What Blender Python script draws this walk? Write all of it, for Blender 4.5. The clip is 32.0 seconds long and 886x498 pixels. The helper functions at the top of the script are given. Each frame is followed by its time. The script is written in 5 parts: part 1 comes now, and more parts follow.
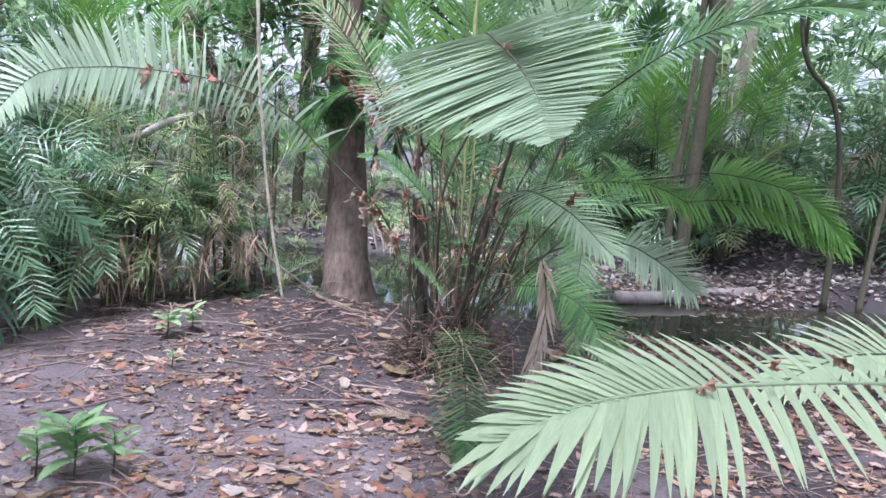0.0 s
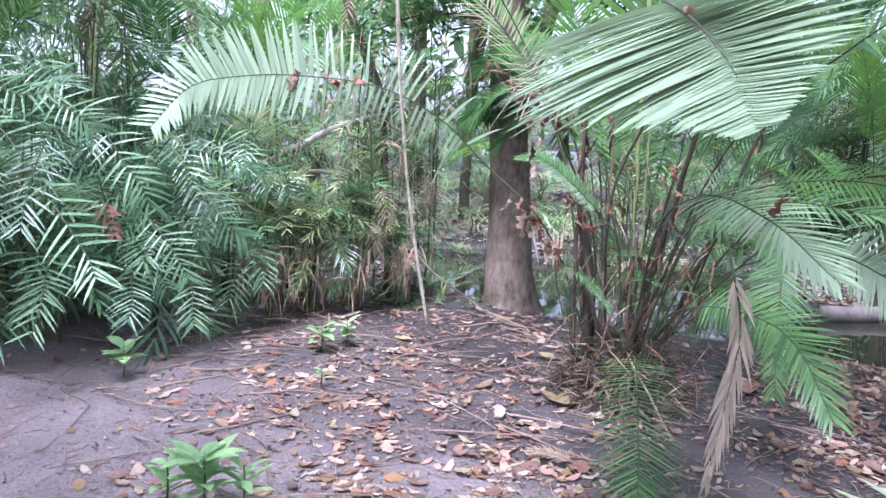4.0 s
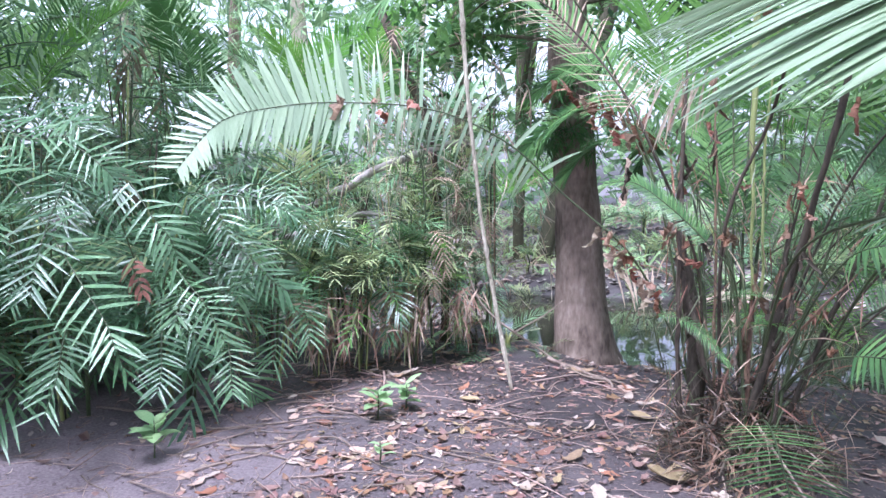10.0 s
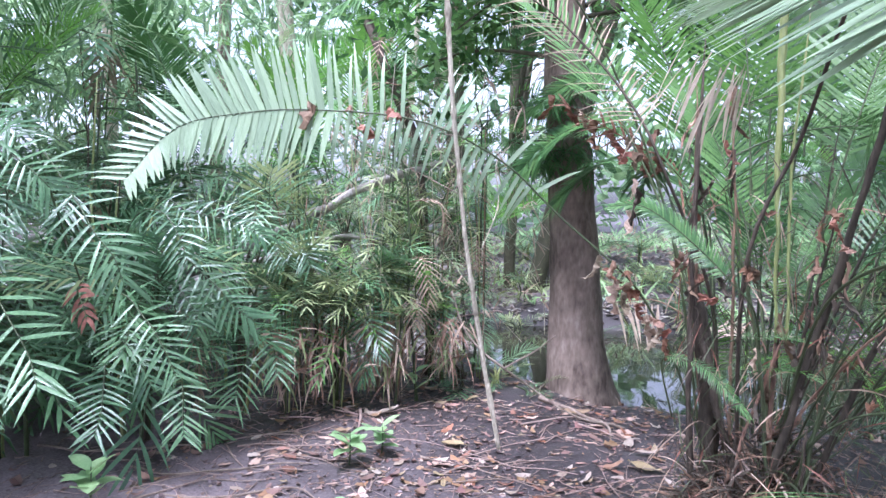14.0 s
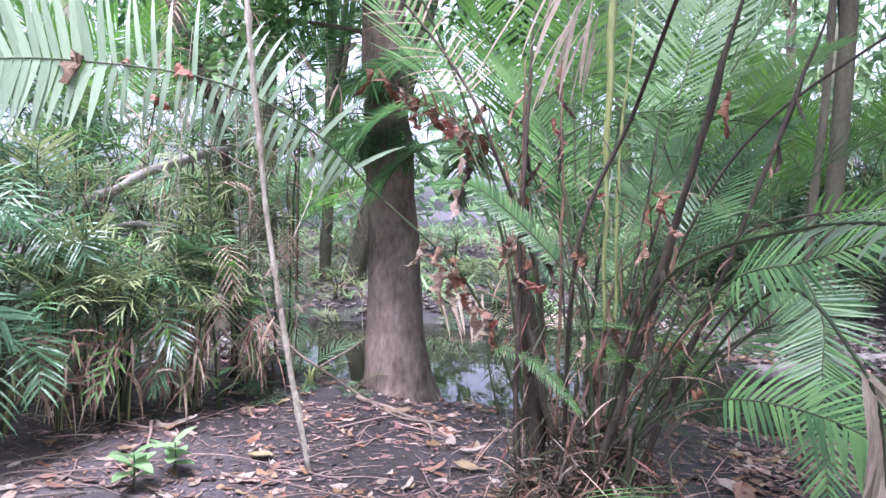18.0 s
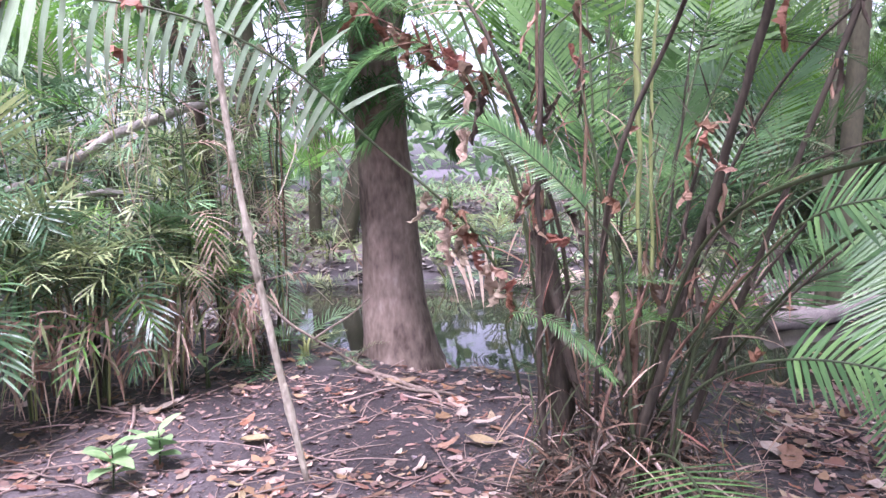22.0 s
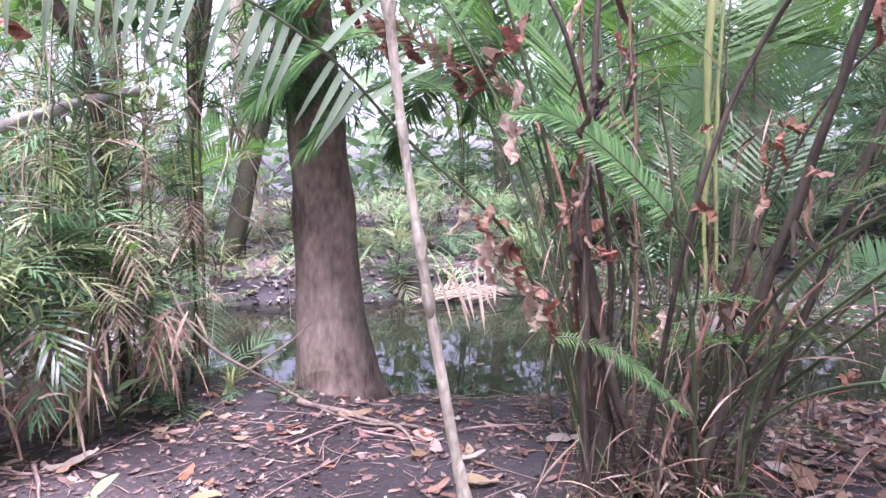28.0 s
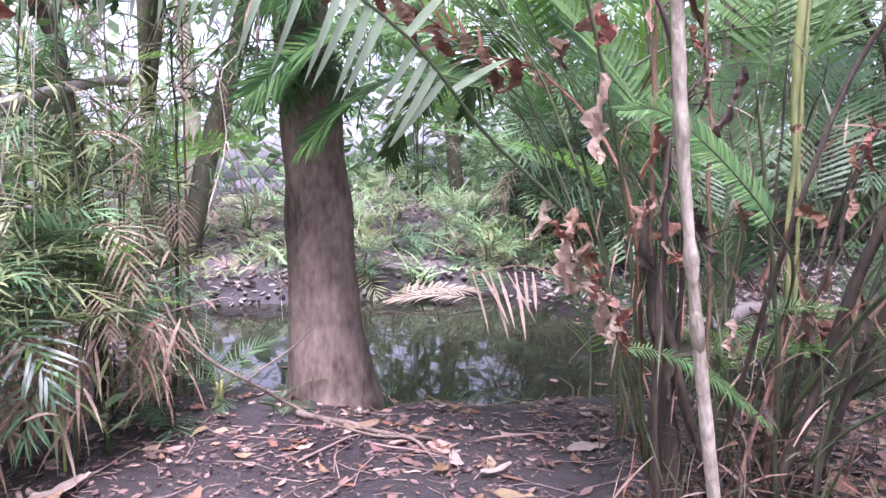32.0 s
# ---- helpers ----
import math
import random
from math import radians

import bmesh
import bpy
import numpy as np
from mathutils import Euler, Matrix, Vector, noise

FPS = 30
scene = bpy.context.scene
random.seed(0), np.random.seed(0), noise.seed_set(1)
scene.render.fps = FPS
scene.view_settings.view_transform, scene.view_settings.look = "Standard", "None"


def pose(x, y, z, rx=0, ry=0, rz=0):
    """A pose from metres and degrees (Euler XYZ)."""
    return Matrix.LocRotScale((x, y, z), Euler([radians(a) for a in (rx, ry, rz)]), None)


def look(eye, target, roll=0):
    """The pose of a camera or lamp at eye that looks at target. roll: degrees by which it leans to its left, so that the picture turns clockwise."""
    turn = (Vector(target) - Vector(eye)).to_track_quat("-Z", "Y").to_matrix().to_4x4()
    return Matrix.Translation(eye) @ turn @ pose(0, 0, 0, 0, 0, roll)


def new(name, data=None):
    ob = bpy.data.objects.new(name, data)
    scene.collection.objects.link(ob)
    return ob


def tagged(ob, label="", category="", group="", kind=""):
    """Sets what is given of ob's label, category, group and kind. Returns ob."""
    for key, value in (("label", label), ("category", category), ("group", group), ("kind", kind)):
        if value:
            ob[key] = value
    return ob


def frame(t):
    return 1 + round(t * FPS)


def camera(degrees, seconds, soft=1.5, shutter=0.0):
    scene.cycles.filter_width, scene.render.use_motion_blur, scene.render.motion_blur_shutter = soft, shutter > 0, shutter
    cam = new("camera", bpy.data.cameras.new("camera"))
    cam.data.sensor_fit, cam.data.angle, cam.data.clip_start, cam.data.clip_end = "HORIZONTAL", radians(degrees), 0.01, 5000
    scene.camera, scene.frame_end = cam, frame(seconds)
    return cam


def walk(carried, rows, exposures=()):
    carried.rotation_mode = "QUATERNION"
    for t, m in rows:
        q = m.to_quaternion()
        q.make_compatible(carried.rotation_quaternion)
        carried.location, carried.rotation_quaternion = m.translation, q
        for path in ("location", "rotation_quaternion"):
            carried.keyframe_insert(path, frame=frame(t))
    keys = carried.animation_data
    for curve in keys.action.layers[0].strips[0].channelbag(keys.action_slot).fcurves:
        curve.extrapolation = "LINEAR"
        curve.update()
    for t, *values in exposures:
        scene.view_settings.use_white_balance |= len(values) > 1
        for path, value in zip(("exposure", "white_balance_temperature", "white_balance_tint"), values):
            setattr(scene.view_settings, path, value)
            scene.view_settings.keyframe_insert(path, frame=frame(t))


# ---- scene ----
cam = camera(62.4, 32.0)
EXPOSURES = [(0, 1.61, 5420, 25), (3, 1.91, 5340, 27), (6, 1.98, 5280, 25), (13, 1.93, 5260, 27), (16.5, 1.83, 5270, 23), (18.2, 1.94, 5450, 32), (20, 2.01, 5600, 38), (26, 2.09, 5650, 42), (32, 2.04, 5650, 43)]
PATH = [
    (0, (0.203, -0.211, 1.590), (0.127, 1.770, 1.328), 4.4),
    (0.5, (0.195, -0.152, 1.609), (0.040, 1.822, 1.328), 4.9),
    (1, (0.176, -0.086, 1.613), (-0.045, 1.882, 1.336), 4.4),
    (1.5, (0.184, 0.001, 1.609), (-0.104, 1.962, 1.337), 4.3),
    (2, (0.207, 0.089, 1.617), (-0.137, 2.040, 1.345), 4.3),
    (2.5, (0.238, 0.181, 1.615), (-0.171, 2.117, 1.327), 4.2),
    (3, (0.256, 0.229, 1.598), (-0.231, 2.146, 1.300), 3.2),
    (3.5, (0.246, 0.275, 1.593), (-0.286, 2.179, 1.291), 2.7),
    (5.5, (0.099, 0.474, 1.592), (-0.455, 2.388, 1.417), 1.9),
    (6, (0.057, 0.502, 1.581), (-0.542, 2.403, 1.425), 1.3),
    (6.5, (0.023, 0.564, 1.575), (-0.664, 2.437, 1.431), 0.7),
    (7, (0.014, 0.653, 1.564), (-0.733, 2.502, 1.413), 0.2),
    (7.5, (0.009, 0.747, 1.551), (-0.699, 2.609, 1.370), 0.4),
    (8, (-0.010, 0.809, 1.546), (-0.697, 2.679, 1.363), 0.3),
    (8.5, (-0.010, 0.829, 1.540), (-0.712, 2.693, 1.359), 0.1),
    (9, (-0.023, 0.867, 1.549), (-0.737, 2.727, 1.368), -0.4),
    (9.5, (-0.062, 0.906, 1.547), (-0.760, 2.773, 1.373), -0.5),
    (10, (-0.120, 0.957, 1.531), (-0.784, 2.835, 1.355), -0.4),
    (10.5, (-0.186, 1.003, 1.528), (-0.800, 2.897, 1.339), -0.0),
    (11, (-0.240, 1.063, 1.527), (-0.759, 2.986, 1.351), 0.4),
    (11.5, (-0.261, 1.087, 1.518), (-0.739, 3.023, 1.362), 0.4),
    (12, (-0.277, 1.122, 1.498), (-0.787, 3.052, 1.377), 0.4),
    (12.5, (-0.288, 1.178, 1.496), (-0.837, 3.098, 1.389), 0.5),
    (13, (-0.276, 1.264, 1.505), (-0.899, 3.162, 1.402), 0.9),
    (13.5, (-0.254, 1.348, 1.506), (-0.903, 3.237, 1.400), 0.8),
    (15.5, (-0.189, 1.563, 1.491), (-0.746, 3.482, 1.388), 0.6),
    (16, (-0.211, 1.625, 1.483), (-0.703, 3.562, 1.393), 0.7),
    (16.5, (-0.226, 1.682, 1.481), (-0.616, 3.642, 1.390), 1.0),
    (17, (-0.249, 1.721, 1.471), (-0.561, 3.694, 1.380), 1.5),
    (17.5, (-0.282, 1.756, 1.446), (-0.514, 3.740, 1.341), 1.9),
    (18, (-0.312, 1.804, 1.437), (-0.469, 3.795, 1.328), 1.5),
    (18.5, (-0.326, 1.832, 1.433), (-0.483, 3.822, 1.319), 0.7),
    (19, (-0.333, 1.898, 1.423), (-0.460, 3.891, 1.305), 0.4),
    (19.5, (-0.337, 1.969, 1.416), (-0.416, 3.963, 1.283), -0.3),
    (20, (-0.357, 2.031, 1.407), (-0.373, 4.025, 1.253), -0.5),
    (20.5, (-0.371, 2.090, 1.403), (-0.355, 4.083, 1.237), -0.2),
    (21, (-0.404, 2.148, 1.391), (-0.475, 4.138, 1.204), -0.3),
    (21.5, (-0.413, 2.191, 1.387), (-0.546, 4.176, 1.183), -0.7),
    (22, (-0.407, 2.222, 1.389), (-0.539, 4.205, 1.168), -1.1),
    (22.5, (-0.394, 2.236, 1.389), (-0.456, 4.222, 1.157), -1.3),
    (23, (-0.422, 2.257, 1.383), (-0.372, 4.243, 1.155), -1.0),
    (23.5, (-0.483, 2.273, 1.376), (-0.380, 4.259, 1.160), -0.3),
    (24, (-0.542, 2.306, 1.374), (-0.408, 4.291, 1.164), 0.0),
    (24.5, (-0.633, 2.339, 1.368), (-0.460, 4.321, 1.161), 0.8),
    (25, (-0.744, 2.379, 1.362), (-0.528, 4.357, 1.162), 1.1),
    (25.5, (-0.802, 2.418, 1.349), (-0.561, 4.394, 1.157), 1.6),
    (26, (-0.847, 2.437, 1.355), (-0.685, 4.423, 1.190), 0.7),
    (26.5, (-0.847, 2.508, 1.372), (-0.749, 4.497, 1.194), -0.7),
    (28.5, (-1.088, 2.695, 1.353), (-0.792, 4.663, 1.161), -0.4),
    (29, (-1.123, 2.711, 1.357), (-0.889, 4.687, 1.151), -1.0),
    (29.5, (-1.152, 2.746, 1.364), (-0.960, 4.727, 1.168), -1.4),
    (30, (-1.186, 2.810, 1.362), (-1.005, 4.793, 1.171), -1.6),
    (30.5, (-1.225, 2.861, 1.375), (-1.017, 4.841, 1.180), -1.0),
    (31, (-1.285, 2.906, 1.407), (-0.965, 4.868, 1.193), -0.8),
    (31.5, (-1.362, 2.942, 1.411), (-0.951, 4.887, 1.190), -0.6),
    (32, (-1.401, 2.936, 1.368), (-0.962, 4.877, 1.171), -0.0),
]
walk(cam, [(t, look(eye, target, roll)) for t, eye, target, roll in PATH], EXPOSURES)

# ---- light ----
SUN_EL, SUN_AZ = 70.0, 200.0
world = bpy.data.worlds.new("forest_sky")
scene.world = world
world.use_nodes = True
wn = world.node_tree.nodes
wn.clear()
sky = wn.new("ShaderNodeTexSky")
sky.sky_type = "NISHITA"
sky.sun_disc = False
sky.sun_elevation, sky.sun_rotation = radians(SUN_EL), radians(SUN_AZ)
sky.air_density, sky.dust_density, sky.ozone_density = 1.0, 4.0, 1.0
bg = wn.new("ShaderNodeBackground")
bg.inputs["Strength"].default_value = 0.12
wout = wn.new("ShaderNodeOutputWorld")
haze = wn.new("ShaderNodeHueSaturation")
haze.inputs["Saturation"].default_value, haze.inputs["Value"].default_value = 0.3, 1.15
world.node_tree.links.new(sky.outputs["Color"], haze.inputs["Color"])
world.node_tree.links.new(haze.outputs["Color"], bg.inputs["Color"])
world.node_tree.links.new(bg.outputs["Background"], wout.inputs["Surface"])
sun_data = bpy.data.lights.new("sun", "SUN")
sun_data.energy, sun_data.angle, sun_data.color = 2.8, radians(20), (1.0, 0.97, 0.92)
sun = new("sun", sun_data)
az, el = radians(SUN_AZ), radians(SUN_EL)
sun.matrix_world = look((0, 0, 30), Vector((0, 0, 30)) - Vector((math.sin(az) * math.cos(el), math.cos(az) * math.cos(el), math.sin(el))))


# ---- materials ----
def material(name, base, dark, rough=0.6, scale=6.0, fine=40.0, bump=0.2, vary=0.25, translucent=0.0, spec=0.4, stretch=(1, 1, 1), third=None, island=False):
    """Two colours mixed by coarse and fine noise, a shift per object or per piece, and a fine relief."""
    mat = bpy.data.materials.new(name)
    mat.use_nodes = True
    nt = mat.node_tree
    n, l = nt.nodes, nt.links
    p = n["Principled BSDF"]
    co = n.new("ShaderNodeTexCoord")
    mp = n.new("ShaderNodeMapping")
    mp.inputs["Scale"].default_value = stretch
    l.new(co.outputs["Object"], mp.inputs["Vector"])
    a = n.new("ShaderNodeTexNoise")
    a.inputs["Scale"].default_value, a.inputs["Detail"].default_value = scale, 4.0
    b = n.new("ShaderNodeTexNoise")
    b.inputs["Scale"].default_value, b.inputs["Detail"].default_value = fine, 3.0
    for x in (a, b):
        l.new(mp.outputs["Vector"], x.inputs["Vector"])
    ramp = n.new("ShaderNodeValToRGB")
    ramp.color_ramp.elements[0].position, ramp.color_ramp.elements[1].position = 0.36, 0.66
    ramp.color_ramp.elements[0].color = (*dark, 1)
    ramp.color_ramp.elements[1].color = (*base, 1)
    if third:
        e = ramp.color_ramp.elements.new(0.82)
        e.color = (*third, 1)
    add = n.new("ShaderNodeMath")
    add.operation = "MULTIPLY_ADD"
    add.inputs[1].default_value, add.inputs[2].default_value = 0.5, 0.0
    l.new(b.outputs["Fac"], add.inputs[0])
    add2 = n.new("ShaderNodeMath")
    add2.operation = "MULTIPLY_ADD"
    add2.inputs[1].default_value = 0.6
    l.new(a.outputs["Fac"], add2.inputs[0])
    l.new(add.outputs[0], add2.inputs[2])
    l.new(add2.outputs[0], ramp.inputs["Fac"])
    hsv = n.new("ShaderNodeHueSaturation")
    l.new(ramp.outputs["Color"], hsv.inputs["Color"])
    if island:
        rnd = n.new("ShaderNodeNewGeometry").outputs["Random Per Island"]
    else:
        rnd = n.new("ShaderNodeObjectInfo").outputs["Random"]
    mr = n.new("ShaderNodeMapRange")
    mr.inputs["To Min"].default_value, mr.inputs["To Max"].default_value = 1 - vary, 1 + vary
    l.new(rnd, mr.inputs["Value"])
    l.new(mr.outputs["Result"], hsv.inputs["Value"])
    mh = n.new("ShaderNodeMapRange")
    mh.inputs["To Min"].default_value, mh.inputs["To Max"].default_value = 0.5 + 0.05 * vary, 0.5 - 0.05 * vary
    l.new(rnd, mh.inputs["Value"])
    l.new(mh.outputs["Result"], hsv.inputs["Hue"])
    l.new(hsv.outputs["Color"], p.inputs["Base Color"])
    p.inputs["Roughness"].default_value = rough
    p.inputs["Specular IOR Level"].default_value = spec
    if bump:
        bp = n.new("ShaderNodeBump")
        bp.inputs["Strength"].default_value, bp.inputs["Distance"].default_value = bump, 0.01
        l.new(add2.outputs[0], bp.inputs["Height"])
        l.new(bp.outputs["Normal"], p.inputs["Normal"])
    if translucent:
        tr = n.new("ShaderNodeBsdfTranslucent")
        l.new(hsv.outputs["Color"], tr.inputs["Color"])
        mx = n.new("ShaderNodeMixShader")
        mx.inputs["Fac"].default_value = translucent
        l.new(p.outputs["BSDF"], mx.inputs[1])
        l.new(tr.outputs["BSDF"], mx.inputs[2])
        l.new(mx.outputs["Shader"], n["Material Output"].inputs["Surface"])
    return mat


def litter_material(name, colours, rough=0.6, island=True, vary=0.3):
    """Dry leaves: one colour of the ramp per piece, with blotches."""
    mat = material(name, colours[0], colours[1], rough=rough, scale=14, fine=90, bump=0.25, vary=vary, translucent=0.15, island=island)
    n, l = mat.node_tree.nodes, mat.node_tree.links
    ramp = n.new("ShaderNodeValToRGB")
    ramp.color_ramp.interpolation = "CONSTANT"
    els = ramp.color_ramp.elements
    for i, c in enumerate(colours):
        e = els[i] if i < 2 else els.new(0.5)
        e.position, e.color = i / len(colours), (*c, 1)
    src = [x for x in n if x.bl_idname in ("ShaderNodeNewGeometry", "ShaderNodeObjectInfo")][0]
    l.new(src.outputs["Random Per Island" if island else "Random"], ramp.inputs["Fac"])
    mix = n.new("ShaderNodeMix")
    mix.data_type, mix.blend_type = "RGBA", "MULTIPLY"
    mix.inputs["Factor"].default_value = 0.55
    l.new(ramp.outputs["Color"], mix.inputs["A"])
    noise_node = [x for x in n if x.bl_idname == "ShaderNodeTexNoise"][0]
    l.new(noise_node.outputs["Fac"], mix.inputs["B"])
    hsv = [x for x in n if x.bl_idname == "ShaderNodeHueSaturation"][0]
    l.new(mix.outputs["Result"], hsv.inputs["Color"])
    return mat


M_SOIL = material("mud_soil", (0.180, 0.150, 0.153), (0.058, 0.045, 0.048), rough=0.8, scale=1.1, fine=60, bump=1.0, vary=0, third=(0.265, 0.232, 0.232))
def mud_wet_and_light(mat):
    """Dry crust on the open ground, dark wet mud and painted shade towards the pond, with a ragged edge between; the
    far bank painted sunlit.
    """
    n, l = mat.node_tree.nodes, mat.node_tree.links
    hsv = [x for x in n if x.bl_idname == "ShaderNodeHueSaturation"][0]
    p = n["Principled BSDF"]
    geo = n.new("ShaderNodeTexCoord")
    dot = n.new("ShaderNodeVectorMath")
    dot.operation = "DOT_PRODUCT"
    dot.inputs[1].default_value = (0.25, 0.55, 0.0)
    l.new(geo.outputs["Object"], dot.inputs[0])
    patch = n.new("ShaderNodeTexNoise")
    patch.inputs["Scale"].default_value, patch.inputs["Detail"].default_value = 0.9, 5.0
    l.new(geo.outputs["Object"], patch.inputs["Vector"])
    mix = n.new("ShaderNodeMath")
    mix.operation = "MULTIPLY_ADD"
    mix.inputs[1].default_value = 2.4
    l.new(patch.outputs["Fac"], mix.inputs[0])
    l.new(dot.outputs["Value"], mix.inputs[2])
    # Shade of the clump and bank is put into this damp darkening too.
    wet_shade = n.new("ShaderNodeMapRange")
    wet_shade.inputs["From Min"].default_value, wet_shade.inputs["From Max"].default_value = 2.6, 3.9
    wet_shade.inputs["To Min"].default_value, wet_shade.inputs["To Max"].default_value = 1.4, 0.27
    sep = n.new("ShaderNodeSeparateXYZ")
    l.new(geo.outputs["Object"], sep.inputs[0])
    # Undoes the dark tone beyond the pond, where the bank is painted sunlit.
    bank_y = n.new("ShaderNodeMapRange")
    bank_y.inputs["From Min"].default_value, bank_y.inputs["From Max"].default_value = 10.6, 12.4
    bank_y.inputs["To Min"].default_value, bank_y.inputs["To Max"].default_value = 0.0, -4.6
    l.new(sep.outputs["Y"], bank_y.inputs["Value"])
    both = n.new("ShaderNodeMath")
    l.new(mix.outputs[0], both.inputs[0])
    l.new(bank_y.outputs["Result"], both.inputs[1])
    l.new(both.outputs[0], wet_shade.inputs["Value"])
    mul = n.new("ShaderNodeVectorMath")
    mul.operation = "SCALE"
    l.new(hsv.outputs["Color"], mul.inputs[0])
    l.new(wet_shade.outputs["Result"], mul.inputs["Scale"])
    # Sunlight on the far bank put into the colour, up to 1.8 times.
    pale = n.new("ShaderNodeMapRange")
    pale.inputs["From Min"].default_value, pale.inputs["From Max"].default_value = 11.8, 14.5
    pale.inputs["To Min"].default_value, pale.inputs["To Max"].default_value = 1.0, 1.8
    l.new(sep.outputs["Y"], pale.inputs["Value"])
    # Soil colour with the far bank's painted sunlight multiplied in.
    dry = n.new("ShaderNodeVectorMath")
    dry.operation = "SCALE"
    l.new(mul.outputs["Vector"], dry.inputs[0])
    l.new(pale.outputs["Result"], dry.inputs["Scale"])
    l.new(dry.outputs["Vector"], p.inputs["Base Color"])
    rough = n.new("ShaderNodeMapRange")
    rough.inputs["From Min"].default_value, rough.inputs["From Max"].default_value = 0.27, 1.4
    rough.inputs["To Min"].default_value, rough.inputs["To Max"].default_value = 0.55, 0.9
    l.new(wet_shade.outputs["Result"], rough.inputs["Value"])
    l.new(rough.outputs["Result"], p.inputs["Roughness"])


mud_wet_and_light(M_SOIL)
M_FROND = material("palm_leaf", (0.10, 0.215, 0.062), (0.048, 0.125, 0.036), rough=0.42, scale=5, fine=60, bump=0.05, vary=0.38, translucent=0.18, spec=0.5)
M_FRONDP = material("palm_leaf_pale", (0.335, 0.44, 0.28), (0.235, 0.335, 0.19), rough=0.4, scale=5, fine=60, bump=0.05, vary=0.18, translucent=0.25, spec=0.5)
M_FRONDL = material("palm_leaf_lime", (0.34, 0.42, 0.245), (0.245, 0.33, 0.185), rough=0.42, scale=5, fine=60, bump=0.05, vary=0.12, translucent=0.25, spec=0.45)
# Brighter copy of the palm leaf, with light from behind put into its green.
M_FRONDG = material("palm_leaf_backlit", (0.14, 0.30, 0.05), (0.072, 0.18, 0.034), rough=0.45, scale=5, fine=60, bump=0.05, vary=0.2, translucent=0.5, spec=0.4)
M_SHRUB = material("shrub_leaf", (0.13, 0.25, 0.115), (0.06, 0.145, 0.065), rough=0.34, scale=3, fine=50, bump=0.05, vary=0.4, translucent=0.22, spec=0.5)
M_SHRUBY = material("shrub_leaf_yellowing", (0.28, 0.33, 0.15), (0.14, 0.22, 0.09), rough=0.45, scale=3, fine=50, bump=0.05, vary=0.4, translucent=0.35)
M_DEAD = material("dry_frond", (0.40, 0.315, 0.225), (0.22, 0.155, 0.105), rough=0.75, scale=8, fine=60, bump=0.2, vary=0.3, translucent=0.2)
M_STRAW = material("straw_dead_frond", (0.48, 0.40, 0.30), (0.29, 0.22, 0.155), rough=0.75, scale=8, fine=60, bump=0.2, vary=0.3, translucent=0.2)
M_RED = material("rust_dead_frond", (0.26, 0.125, 0.075), (0.10, 0.046, 0.032), rough=0.7, scale=8, fine=60, bump=0.2, vary=0.3, translucent=0.1)
M_STEM = material("green_stem", (0.075, 0.10, 0.042), (0.035, 0.045, 0.022), rough=0.5, scale=12, fine=70, bump=0.2, vary=0.25, stretch=(1, 1, 0.3))
M_YSTEM = material("yellow_green_stem", (0.33, 0.36, 0.13), (0.18, 0.22, 0.08), rough=0.4, scale=10, fine=60, bump=0.1, vary=0.15, stretch=(1, 1, 0.3))
M_DSTEM = material("dark_fibrous_stem", (0.085, 0.068, 0.048), (0.03, 0.024, 0.017), rough=0.9, scale=14, fine=90, bump=0.8, vary=0.25, stretch=(1, 1, 0.25))
M_BSTEM = material("brown_sheath", (0.26, 0.165, 0.105), (0.09, 0.055, 0.038), rough=0.75, scale=14, fine=80, bump=0.6, vary=0.3, stretch=(1, 1, 0.3))
M_BARK = material("trunk_bark", (0.28, 0.215, 0.172), (0.085, 0.06, 0.047), rough=0.92, scale=6.5, fine=34, bump=0.6, vary=0.12, stretch=(1, 1, 0.4), third=(0.40, 0.33, 0.285))
M_BARKG = material("mossy_bark", (0.105, 0.10, 0.06), (0.05, 0.045, 0.03), rough=0.9, scale=4, fine=45, bump=0.5, vary=0.25, stretch=(1, 1, 0.4))
M_LIANA = material("pale_liana_bark", (0.50, 0.455, 0.345), (0.22, 0.19, 0.135), rough=0.85, scale=22, fine=140, bump=0.9, vary=0.1, stretch=(1, 1, 0.4))
M_TWIG = material("dry_twig", (0.30, 0.23, 0.185), (0.15, 0.11, 0.09), rough=0.8, scale=14, fine=90, bump=0.4, vary=0.35)
M_PALEWOOD = material("pale_dead_wood", (0.40, 0.37, 0.33), (0.17, 0.15, 0.13), rough=0.85, scale=9, fine=60, bump=0.7, vary=0.15)
M_LOG = material("weathered_log", (0.25, 0.22, 0.20), (0.11, 0.092, 0.085), rough=0.85, scale=6, fine=60, bump=0.6, vary=0.15)
M_BROAD = material("broad_leaf", (0.10, 0.21, 0.06), (0.05, 0.12, 0.035), rough=0.45, scale=2, fine=30, bump=0.05, vary=0.5, translucent=0.4, island=True)
# Leaf green lightened: bright haze of the background put into the colour.
M_FAR = material("hazy_far_foliage", (0.225, 0.345, 0.165), (0.12, 0.225, 0.10), rough=0.6, scale=0.6, fine=6, bump=0, vary=0.5, translucent=0.35, island=True)
M_SEEDLING = material("seedling_leaf", (0.34, 0.50, 0.24), (0.22, 0.38, 0.16), rough=0.5, scale=8, fine=60, bump=0.1, vary=0.25, translucent=0.3)
